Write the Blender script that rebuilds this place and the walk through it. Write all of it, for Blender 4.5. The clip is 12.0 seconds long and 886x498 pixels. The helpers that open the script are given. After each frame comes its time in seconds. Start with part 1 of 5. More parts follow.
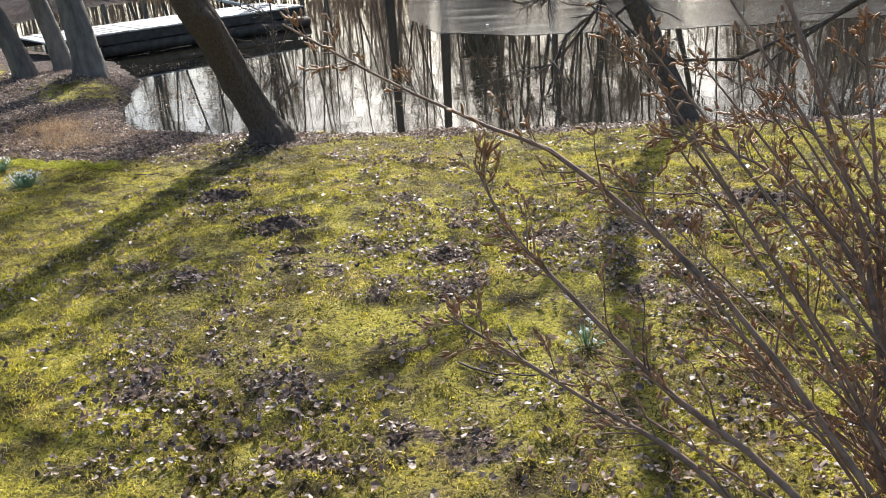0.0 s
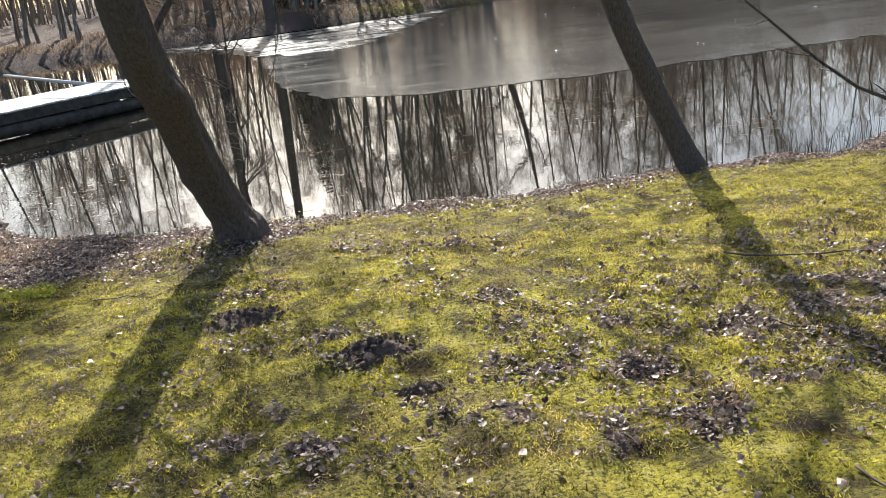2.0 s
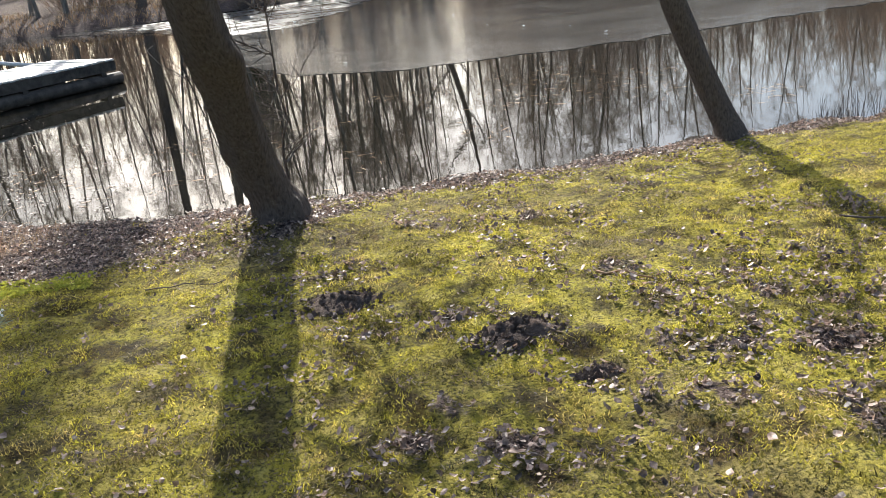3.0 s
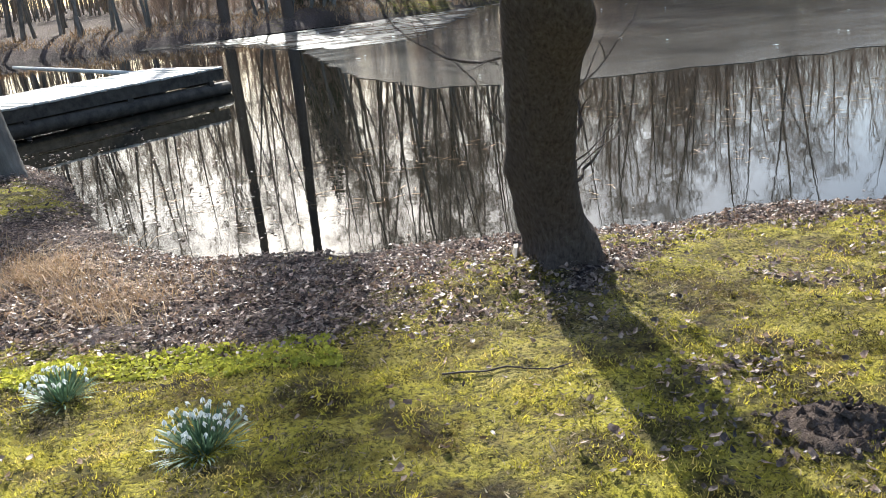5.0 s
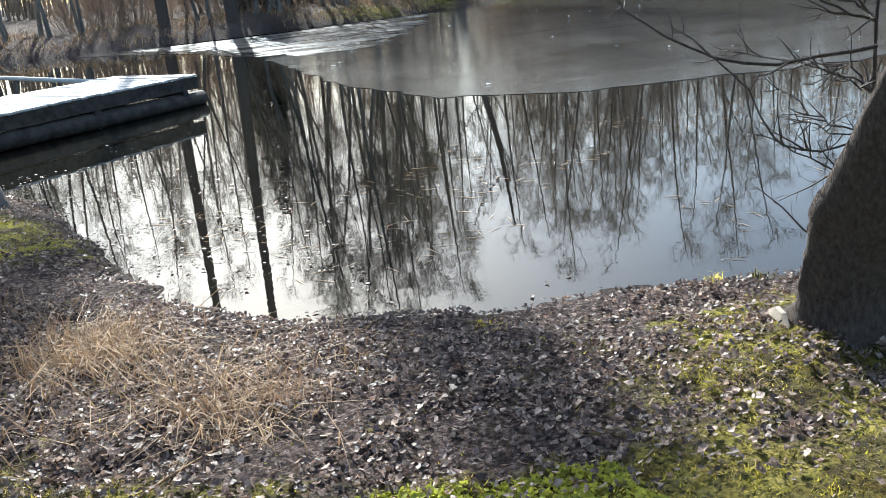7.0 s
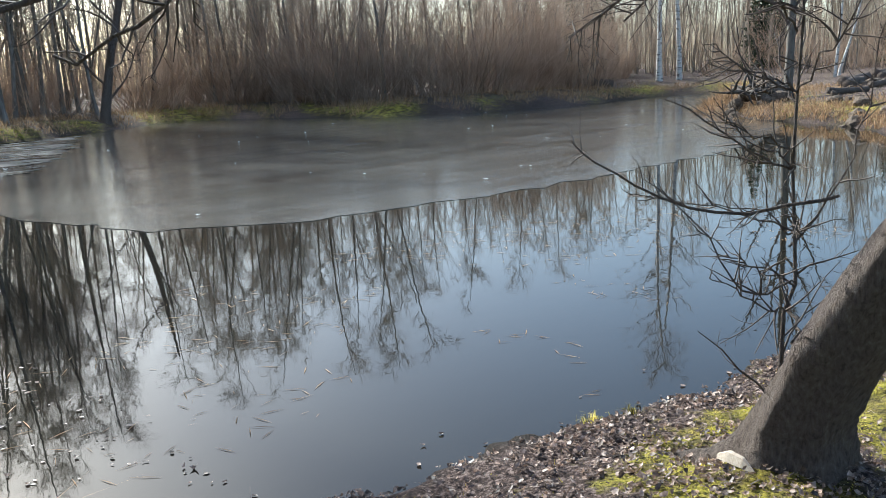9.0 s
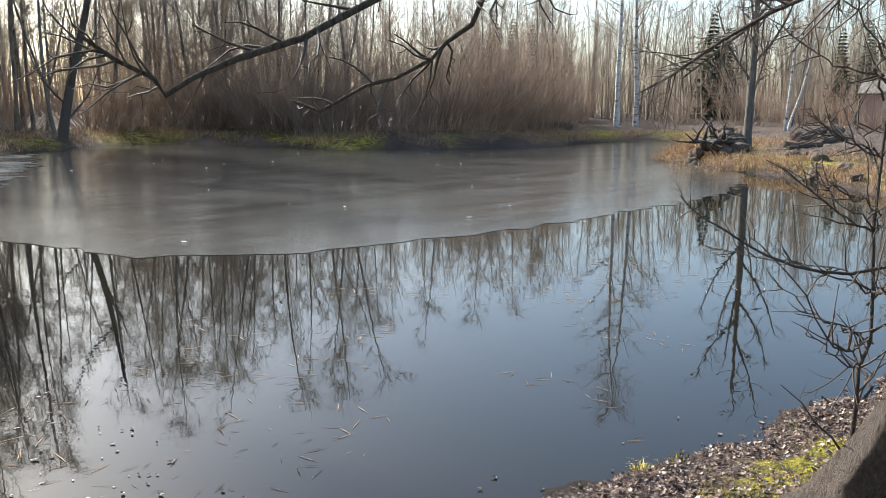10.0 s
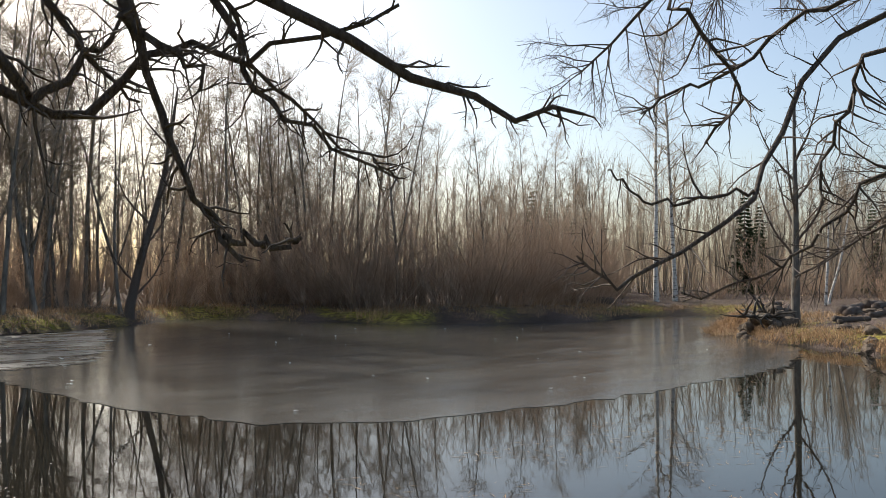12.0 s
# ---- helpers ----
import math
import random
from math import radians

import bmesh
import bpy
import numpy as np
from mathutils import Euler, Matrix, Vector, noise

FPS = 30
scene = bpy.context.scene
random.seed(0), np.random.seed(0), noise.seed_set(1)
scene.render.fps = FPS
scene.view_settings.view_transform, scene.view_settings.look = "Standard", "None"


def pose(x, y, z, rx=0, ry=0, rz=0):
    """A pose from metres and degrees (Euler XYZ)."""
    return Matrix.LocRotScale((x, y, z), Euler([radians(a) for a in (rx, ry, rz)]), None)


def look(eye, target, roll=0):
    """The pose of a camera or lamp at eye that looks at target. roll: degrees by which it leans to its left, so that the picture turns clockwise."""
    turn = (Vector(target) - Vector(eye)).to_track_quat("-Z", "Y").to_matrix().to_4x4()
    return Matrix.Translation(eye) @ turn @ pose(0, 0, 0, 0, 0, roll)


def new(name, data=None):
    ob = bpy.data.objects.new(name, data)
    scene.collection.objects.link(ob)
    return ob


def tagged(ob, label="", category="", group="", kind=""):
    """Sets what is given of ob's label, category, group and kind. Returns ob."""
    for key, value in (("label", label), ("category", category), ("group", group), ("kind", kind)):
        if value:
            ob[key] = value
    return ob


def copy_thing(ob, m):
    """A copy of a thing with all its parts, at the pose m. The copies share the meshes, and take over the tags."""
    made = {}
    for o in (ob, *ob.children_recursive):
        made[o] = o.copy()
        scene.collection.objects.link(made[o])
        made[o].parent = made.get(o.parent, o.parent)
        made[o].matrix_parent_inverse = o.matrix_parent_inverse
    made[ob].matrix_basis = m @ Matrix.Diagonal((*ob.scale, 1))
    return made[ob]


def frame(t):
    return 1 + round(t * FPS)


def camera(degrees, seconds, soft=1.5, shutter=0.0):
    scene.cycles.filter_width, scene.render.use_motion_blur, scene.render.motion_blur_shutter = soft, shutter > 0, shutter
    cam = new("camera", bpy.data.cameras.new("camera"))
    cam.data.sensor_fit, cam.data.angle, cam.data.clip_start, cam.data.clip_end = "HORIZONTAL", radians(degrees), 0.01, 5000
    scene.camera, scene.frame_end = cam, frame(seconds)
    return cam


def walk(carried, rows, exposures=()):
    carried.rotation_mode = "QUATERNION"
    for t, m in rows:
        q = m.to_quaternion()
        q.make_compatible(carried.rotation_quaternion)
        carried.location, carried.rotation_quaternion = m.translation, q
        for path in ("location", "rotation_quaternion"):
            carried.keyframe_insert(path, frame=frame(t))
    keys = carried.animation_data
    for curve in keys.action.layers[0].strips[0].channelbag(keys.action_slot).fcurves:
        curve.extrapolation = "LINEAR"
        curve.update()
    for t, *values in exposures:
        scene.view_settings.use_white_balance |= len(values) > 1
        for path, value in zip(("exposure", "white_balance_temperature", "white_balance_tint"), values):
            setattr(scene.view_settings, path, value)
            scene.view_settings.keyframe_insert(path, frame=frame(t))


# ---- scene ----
cam = camera(55.7, 12.0, soft=0.8)
PATH = [
    (0, (0.259, -1.259, 2.523), (0.158, 0.594, 1.778), -4.5),
    (0.5, (-0.183, -0.854, 2.487), (-0.178, 1.008, 1.757), -6.2),
    (1, (-0.668, -0.539, 2.516), (-0.608, 1.369, 1.919), -7.0),
    (1.5, (-1.118, -0.231, 2.494), (-0.892, 1.652, 1.858), -6.7),
    (2, (-1.521, 0.242, 2.485), (-1.196, 2.105, 1.834), -6.6),
    (2.5, (-2.023, 0.562, 2.45), (-1.566, 2.389, 1.778), -6.5),
    (3, (-2.544, 0.948, 2.383), (-2.054, 2.755, 1.678), -6.5),
    (3.5, (-3.031, 1.392, 2.384), (-2.569, 3.201, 1.666), -6.6),
    (3.7, (-3.22, 1.554, 2.384), (-2.746, 3.365, 1.68), -6.5),
    (5.3, (-3.832, 3.7, 1.913), (-3.444, 5.557, 1.281), -5.8),
    (5.5, (-3.928, 3.883, 1.883), (-3.533, 5.738, 1.248), -6.1),
    (6, (-4.199, 4.337, 1.905), (-3.809, 6.193, 1.269), -6.7),
    (6.5, (-4.521, 4.694, 1.945), (-4.037, 6.527, 1.31), -5.3),
    (7, (-4.763, 5.087, 1.962), (-4.192, 6.897, 1.33), -5.2),
    (7.5, (-4.986, 5.412, 2.024), (-4.213, 7.151, 1.406), -5.4),
    (7.7, (-5.077, 5.505, 2.04), (-4.113, 7.163, 1.472), -5.4),
    (9.3, (-5.719, 6.425, 2.124), (-4.345, 7.824, 1.731), -2.2),
    (9.5, (-5.837, 6.511, 2.151), (-4.427, 7.878, 1.774), -1.8),
    (9.7, (-5.943, 6.599, 2.169), (-4.517, 7.95, 1.795), -1.1),
    (10, (-6.062, 6.734, 2.161), (-4.63, 8.089, 1.825), 0.4),
    (10.2, (-6.127, 6.857, 2.165), (-4.688, 8.222, 1.913), 0.8),
    (10.5, (-6.42, 6.714, 2.198), (-4.979, 8.094, 2.057), 0.8),
    (10.7, (-6.663, 6.656, 2.211), (-5.225, 8.043, 2.121), 2.0),
    (11, (-7.035, 6.64, 2.219), (-5.593, 8.024, 2.172), 1.0),
    (11.5, (-7.407, 6.651, 2.267), (-5.967, 8.038, 2.237), 0.6),
    (12, (-7.628, 6.802, 2.208), (-6.224, 8.224, 2.285), 0.2),
]
walk(cam, [(t, look(eye, target, roll)) for t, eye, target, roll in PATH],
     exposures=[(0.0, 0.85, 6150, 8), (2.0, 0.92, 6200, 8), (3.7, 1.05, 6200, 9), (5.5, 1.1, 5900, 5), (7.7, 1.02, 5600, 2), (9.5, 1.08, 5800, 3), (10.0, 1.08, 6000, 5), (10.6, 0.72, 6350, 7), (12.0, 0.45, 6550, 8)])

# ---- light ----
SUN_EL, SUN_AZ = 33.0, 3.0   # degrees; azimuth counted from +y towards +x
world = bpy.data.worlds.new("sky")
scene.world = world
world.use_nodes = True
wn = world.node_tree
sky = wn.nodes.new("ShaderNodeTexSky")
sky.sky_type, sky.sun_disc = "NISHITA", False
sky.sun_elevation, sky.sun_rotation = radians(SUN_EL), radians(SUN_AZ)
sky.air_density, sky.dust_density, sky.ozone_density = 1.0, 2.6, 1.0
wn.nodes["Background"].inputs[1].default_value = 0.135
wn.links.new(sky.outputs[0], wn.nodes["Background"].inputs[0])
sun = new("sun", bpy.data.lights.new("sun", "SUN"))
sun.data.energy, sun.data.angle, sun.data.color = 5.2, radians(0.53), (1.0, 0.94, 0.85)
to_sun = Vector((math.sin(radians(SUN_AZ)) * math.cos(radians(SUN_EL)), math.cos(radians(SUN_AZ)) * math.cos(radians(SUN_EL)), math.sin(radians(SUN_EL))))
sun.matrix_world = look(to_sun * 80, (0, 0, 0))

# ---- materials ----


def material(name):
    m = bpy.data.materials.new(name)
    m.use_nodes = True
    return m, m.node_tree, m.node_tree.nodes["Principled BSDF"]


def node(nt, kind, **values):
    n = nt.nodes.new(kind)
    for k, v in values.items():
        n.inputs[k].default_value = v
    return n


def ramp(nt, fac, stops):
    r = nt.nodes.new("ShaderNodeValToRGB")
    while len(r.color_ramp.elements) < len(stops):
        r.color_ramp.elements.new(0.5)
    for e, (p, c) in zip(r.color_ramp.elements, stops):
        e.position, e.color = p, (*c, 1)
    nt.links.new(fac, r.inputs[0])
    return r.outputs[0]


def noise_tex(nt, scale, detail=4.0, rough=0.6, stretch=None, generated=False):
    co = nt.nodes.new("ShaderNodeTexCoord")
    n = node(nt, "ShaderNodeTexNoise", Scale=scale, Detail=detail, Roughness=rough)
    src = co.outputs["Object"]
    if stretch:
        mp = nt.nodes.new("ShaderNodeMapping")
        mp.inputs["Scale"].default_value = stretch
        nt.links.new(src, mp.inputs[0])
        src = mp.outputs[0]
    nt.links.new(src, n.inputs["Vector"])
    return n.outputs["Fac"]


def mix(nt, fac, a, b):
    m = nt.nodes.new("ShaderNodeMix")
    m.data_type = "RGBA"
    for sock, v in ((m.inputs[0], fac), (m.inputs[6], a), (m.inputs[7], b)):
        if isinstance(v, (int, float)):
            sock.default_value = v
        elif isinstance(v, tuple):
            sock.default_value = (*v, 1)
        else:
            nt.links.new(v, sock)
    return m.outputs[2]


def bump(nt, bsdf, height, strength, distance):
    b = node(nt, "ShaderNodeBump", Strength=strength, Distance=distance)
    nt.links.new(height, b.inputs["Height"])
    nt.links.new(b.outputs[0], bsdf.inputs["Normal"])


def surface(name, stops, scale, rough=0.85, detail=6.0, stretch=None, bumps=(0.5, 0.01), island=None, spec=0.3, objects=None):
    """A rough natural surface: a colour ramp over noise, with relief; island/objects: brightness spread per piece."""
    m, nt, b = material(name)
    f = noise_tex(nt, scale, detail, 0.65, stretch)
    col = ramp(nt, f, stops)
    for spread, kind, out in ((island, "ShaderNodeNewGeometry", "Random Per Island"), (objects, "ShaderNodeObjectInfo", "Random")):
        if spread:
            g = nt.nodes.new(kind)
            col = mix(nt, 1.0, col, ramp(nt, g.outputs[out], [(0, (spread[0],) * 3), (1, (spread[1],) * 3)]))
            nt.nodes[-1].blend_type = "MULTIPLY" if hasattr(nt.nodes[-1], "blend_type") else "MIX"
            for q in nt.nodes:
                if q.bl_idname == "ShaderNodeMix" and q.inputs[0].default_value == 1.0:
                    q.blend_type = "MULTIPLY"
    nt.links.new(col, b.inputs["Base Color"])
    b.inputs["Roughness"].default_value = rough
    b.inputs["Specular IOR Level"].default_value = spec
    if bumps:
        bump(nt, b, noise_tex(nt, scale * 2.3, 5.0, 0.7, stretch), *bumps)
    return m


M_BARK = surface("bark", [(0.32, (0.075, 0.057, 0.047)), (0.5, (0.15, 0.115, 0.093)), (0.62, (0.19, 0.15, 0.122)), (0.76, (0.29, 0.245, 0.205))], 55, 0.9, 10, (1, 1, 0.35), (1.0, 0.06))
M_BARK_GREY = surface("grey_bark", [(0.3, (0.08, 0.07, 0.058)), (0.7, (0.3, 0.265, 0.225))], 6, 0.9, 7, (1, 1, 0.3), (0.8, 0.02), objects=(0.55, 1.15))
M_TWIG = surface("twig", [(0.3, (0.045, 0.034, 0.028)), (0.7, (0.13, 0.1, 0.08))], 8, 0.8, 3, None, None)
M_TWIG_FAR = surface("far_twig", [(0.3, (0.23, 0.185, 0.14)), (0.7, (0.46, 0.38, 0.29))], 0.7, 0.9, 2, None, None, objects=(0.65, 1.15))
M_THICKET = surface("willow_stem", [(0.3, (0.32, 0.225, 0.16)), (0.7, (0.58, 0.44, 0.33))], 0.6, 0.85, 2, None, None, objects=(0.7, 1.15))
M_SHRUB = surface("shrub_stem", [(0.3, (0.12, 0.075, 0.052)), (0.7, (0.32, 0.21, 0.145))], 14, 0.7, 4, None, (0.4, 0.004), island=(0.6, 1.2))
M_BUD = surface("bud", [(0.3, (0.2, 0.09, 0.04)), (0.7, (0.42, 0.24, 0.12))], 30, 0.6, 2, None, None, island=(0.7, 1.2))
M_BIRCH = surface("birch_bark", [(0.36, (0.03, 0.028, 0.025)), (0.46, (0.5, 0.47, 0.43)), (0.8, (0.72, 0.7, 0.66))], 2.2, 0.75, 5, (1, 1, 3.0), (0.3, 0.01))
M_NEEDLE = surface("spruce_needles", [(0.3, (0.03, 0.05, 0.022)), (0.7, (0.085, 0.12, 0.055))], 2.0, 0.8, 4, None, None, objects=(0.7, 1.2))
M_MOSS = surface("moss", [(0.3, (0.06, 0.075, 0.012)), (0.7, (0.22, 0.24, 0.035))], 30, 0.95, 5, None, (0.8, 0.01))
M_LEAF = surface("dead_leaf", [(0.32, (0.11, 0.066, 0.045)), (0.5, (0.3, 0.205, 0.15)), (0.68, (0.6, 0.465, 0.37))], 26, 0.42, 5, None, (0.6, 0.006), island=(0.12, 1.4), spec=0.55)
M_BLADE = surface("grass_blade", [(0.36, (0.08, 0.066, 0.018)), (0.45, (0.22, 0.19, 0.036)), (0.53, (0.53, 0.46, 0.052)), (0.63, (0.6, 0.46, 0.14))], 2.6, 0.6, 6, None, None, island=(0.22, 1.75))
M_STRAW = surface("dry_grass", [(0.3, (0.24, 0.13, 0.065)), (0.7, (0.54, 0.38, 0.22))], 5, 0.7, 3, None, None, island=(0.6, 1.25))
M_SOIL = surface("dug_soil", [(0.3, (0.05, 0.036, 0.028)), (0.7, (0.17, 0.12, 0.092))], 22, 0.95, 8, None, (1.0, 0.03))
M_STALK = surface("snowdrop_leaf", [(0.3, (0.07, 0.13, 0.065)), (0.7, (0.2, 0.29, 0.17))], 20, 0.45, 2, None, None, island=(0.7, 1.3))
M_PETAL = surface("white_petal", [(0.3, (0.75, 0.77, 0.74)), (0.7, (0.88, 0.89, 0.87))], 40, 0.5, 2, None, None)
M_WOOD_GREY = surface("weathered_plank", [(0.25, (0.32, 0.3, 0.27)), (0.6, (0.58, 0.56, 0.52)), (0.85, (0.7, 0.68, 0.65))], 5, 0.6, 7, (0.6, 7, 7), (0.5, 0.008), objects=(0.75, 1.15))
M_WOOD_DARK = surface("wet_timber", [(0.3, (0.02, 0.016, 0.013)), (0.7, (0.09, 0.075, 0.06))], 6, 0.75, 6, None, (0.6, 0.01))
M_CHIP = surface("pale_wood", [(0.3, (0.3, 0.24, 0.18)), (0.7, (0.5, 0.43, 0.34))], 12, 0.7, 5, (1, 8, 8), (0.5, 0.004))
M_STONE = surface("field_stone", [(0.3, (0.035, 0.026, 0.02)), (0.7, (0.24, 0.18, 0.13))], 5, 0.9, 7, None, (0.6, 0.02), objects=(0.6, 1.15))



def translucent(m, share):
    nt = m.node_tree
    b, out = nt.nodes["Principled BSDF"], nt.nodes["Material Output"]
    t, mx = nt.nodes.new("ShaderNodeBsdfTranslucent"), nt.nodes.new("ShaderNodeMixShader")
    nt.links.new(b.inputs["Base Color"].links[0].from_socket, t.inputs["Color"])
    mx.inputs[0].default_value = share
    nt.links.new(b.outputs[0], mx.inputs[1])
    nt.links.new(t.outputs[0], mx.inputs[2])
    nt.links.new(mx.outputs[0], out.inputs["Surface"])


for m, share in ((M_THICKET, 0.3), (M_TWIG_FAR, 0.25), (M_BLADE, 0.5), (M_LEAF, 0.25), (M_STRAW, 0.3), (M_STALK, 0.35), (M_PETAL, 0.4)):
    translucent(m, share)

# ground: moss, thin grass and bare earth, with a leaf-litter mask laid in from the plan
M_GROUND, nt, b = material("mossy_lawn")
big, mid, fine = noise_tex(nt, 0.9, 5), noise_tex(nt, 4.5, 6), noise_tex(nt, 45, 6, 0.7)
green = ramp(nt, mid, [(0.34, (0.07, 0.05, 0.022)), (0.44, (0.19, 0.16, 0.038)), (0.53, (0.45, 0.395, 0.045)), (0.66, (0.57, 0.49, 0.12))])
tan = ramp(nt, fine, [(0.3, (0.1, 0.075, 0.035)), (0.7, (0.34, 0.26, 0.12))])
lawn = mix(nt, ramp(nt, big, [(0.46, (0, 0, 0)), (0.66, (0.7,) * 3)]), green, tan)
# shade in the gaps of the moss, painted dark where the relief dips
lawn = mix(nt, ramp(nt, fine, [(0.38, (0.9,) * 3), (0.52, (0, 0, 0))]), lawn, (0.035, 0.034, 0.012))
worn = ramp(nt, noise_tex(nt, 2.3, 7, 0.7), [(0.38, (0.3, 0.24, 0.2)), (0.5, (0.95, 0.95, 0.95)), (0.68, (1.2, 1.15, 0.9))])
lawn = mix(nt, 1.0, lawn, worn)
for q in nt.nodes:
    if q.bl_idname == "ShaderNodeMix" and q.inputs[0].default_value == 1.0:
        q.blend_type = "MULTIPLY"
# brown leaf tones; the near-black low end paints the shade between leaves
litter = ramp(nt, noise_tex(nt, 28, 6, 0.75), [(0.38, (0.012, 0.008, 0.007)), (0.5, (0.085, 0.056, 0.046)), (0.64, (0.34, 0.26, 0.225))])
mask = nt.nodes.new("ShaderNodeAttribute")
mask.attribute_name = "litter"
edge = nt.nodes.new("ShaderNodeMath")
edge.operation = "ADD"
nt.links.new(mask.outputs["Fac"], edge.inputs[0])
nt.links.new(noise_tex(nt, 6, 6, 0.7), edge.inputs[1])
col = mix(nt, ramp(nt, edge.outputs[0], [(0.78, (0, 0, 0)), (1.0, (1, 1, 1))]), lawn, litter)
mud = nt.nodes.new("ShaderNodeAttribute")
mud.attribute_name = "mud"
nt.links.new(mix(nt, mud.outputs["Fac"], col, ramp(nt, mid, [(0.3, (0.012, 0.01, 0.008)), (0.7, (0.05, 0.038, 0.026))])), b.inputs["Base Color"])
b.inputs["Roughness"].default_value, b.inputs["Specular IOR Level"].default_value = 0.95, 0.2
bump(nt, b, fine, 1.0, 0.06)

M_WATER, nt, b = material("pond_water")
b.inputs["Base Color"].default_value = (0.012, 0.011, 0.008, 1)
b.inputs["Roughness"].default_value, b.inputs["IOR"].default_value = 0.0, 1.333
bump(nt, b, noise_tex(nt, 3.2, 2.0, 0.5, (1, 1.7, 1)), 0.03, 0.02)

M_ICE, nt, b = material("rotting_ice")
streak = noise_tex(nt, 0.35, 6, 0.65, (0.35, 1.6, 1))
nt.links.new(ramp(nt, streak, [(0.3, (0.025, 0.023, 0.019)), (0.7, (0.1, 0.095, 0.085))]), b.inputs["Base Color"])
nt.links.new(ramp(nt, noise_tex(nt, 0.8, 5, 0.6, (0.4, 1.5, 1)), [(0.3, (0.07,) * 3), (0.52, (0.12,) * 3), (0.7, (0.2,) * 3)]), b.inputs["Roughness"])
b.inputs["IOR"].default_value = 1.31
b.inputs["Specular IOR Level"].default_value = 0.32
bump(nt, b, noise_tex(nt, 14, 5, 0.7, (0.5, 1.4, 1)), 0.1, 0.02)

M_CRUST, nt, b = material("frosted_ice")
streak = noise_tex(nt, 0.7, 6, 0.7, (0.35, 1.5, 1))
nt.links.new(ramp(nt, streak, [(0.35, (0.03, 0.028, 0.025)), (0.65, (0.11, 0.11, 0.105))]), b.inputs["Base Color"])
nt.links.new(ramp(nt, streak, [(0.38, (0.14,) * 3), (0.6, (0.42,) * 3)]), b.inputs["Roughness"])
b.inputs["IOR"].default_value = 1.31
bump(nt, b, noise_tex(nt, 9, 5, 0.7, (0.5, 1.4, 1)), 0.3, 0.02)

# ---- builders ----


def linked(name, bm_or_mesh, mat, parent=None, label=""):
    data = bm_or_mesh
    if isinstance(bm_or_mesh, bmesh.types.BMesh):
        data = bpy.data.meshes.new(name)
        bm_or_mesh.to_mesh(data)
        bm_or_mesh.free()
    if mat and not data.materials:
        data.materials.append(mat)
    ob = new(name, data)
    if parent:
        ob.parent = parent
    return tagged(ob, label)


part = linked


class Geo:
    """Gathers tubes, blades and leaves into one mesh."""

    def __init__(self):
        self.v, self.f, self.n = [], [], 0

    def add(self, verts, faces):
        self.v.append(np.asarray(verts, float).reshape(-1, 3))
        k = self.n
        self.f += [tuple(i + k for i in f) for f in faces]
        self.n += len(self.v[-1])

    def tube(self, pts, radii, sides=5, cap=False, rough=0.0, rng=None):
        pts = np.asarray(pts, float)
        m = len(pts)
        t = np.gradient(pts, axis=0)
        t /= np.linalg.norm(t, axis=1)[:, None] + 1e-9
        ref = np.array([0.0, 0, 1]) if abs(t[0][2]) < 0.9 else np.array([1.0, 0, 0])
        a = np.linspace(0, 2 * math.pi, sides, endpoint=False)
        rings = []
        for i in range(m):
            u = np.cross(t[i], ref)
            u /= np.linalg.norm(u) + 1e-9
            w = np.cross(t[i], u)
            r = np.full(sides, radii[i])
            if rough and rng is not None:
                r = r * (1 + rough * (rng.random(sides) - 0.5))
            rings.append(pts[i] + r[:, None] * (np.cos(a)[:, None] * u + np.sin(a)[:, None] * w))
        faces = [(i * sides + j, i * sides + (j + 1) % sides, (i + 1) * sides + (j + 1) % sides, (i + 1) * sides + j) for i in range(m - 1) for j in range(sides)]
        if cap:
            faces += [tuple(range((m - 1) * sides, m * sides)), tuple(range(sides))[::-1]]
        self.add(np.concatenate(rings), faces)

    def mesh(self, name, smooth=True):
        me = bpy.data.meshes.new(name)
        me.from_pydata(np.concatenate(self.v).tolist() if self.v else [], [], self.f)
        if smooth:
            me.polygons.foreach_set("use_smooth", [True] * len(me.polygons))
        me.update()
        return me


def curve3(points, n):
    """A smooth line through control points."""
    p = np.asarray(points, float)
    k = np.linspace(0, len(p) - 1, n)
    out = []
    for s in k:
        i = min(int(s), len(p) - 2)
        u = s - i
        p0, p1, p2, p3 = p[max(i - 1, 0)], p[i], p[i + 1], p[min(i + 2, len(p) - 1)]
        out.append(0.5 * (2 * p1 + (p2 - p0) * u + (2 * p0 - 5 * p1 + 4 * p2 - p3) * u * u + (3 * p1 - p0 - 3 * p2 + p3) * u ** 3))
    return np.array(out)


def wander(rng, start, way, length, steps, bend, lift):
    """A crooked shoot: starts along way, bends at random and rises (or droops) by lift."""
    pts, d = [np.asarray(start, float)], np.asarray(way, float) / (np.linalg.norm(way) + 1e-9)
    for _ in range(steps):
        d = d + rng.normal(0, bend, 3) + np.array([0, 0, lift])
        d /= np.linalg.norm(d)
        pts.append(pts[-1] + d * length / steps)
    return np.array(pts)


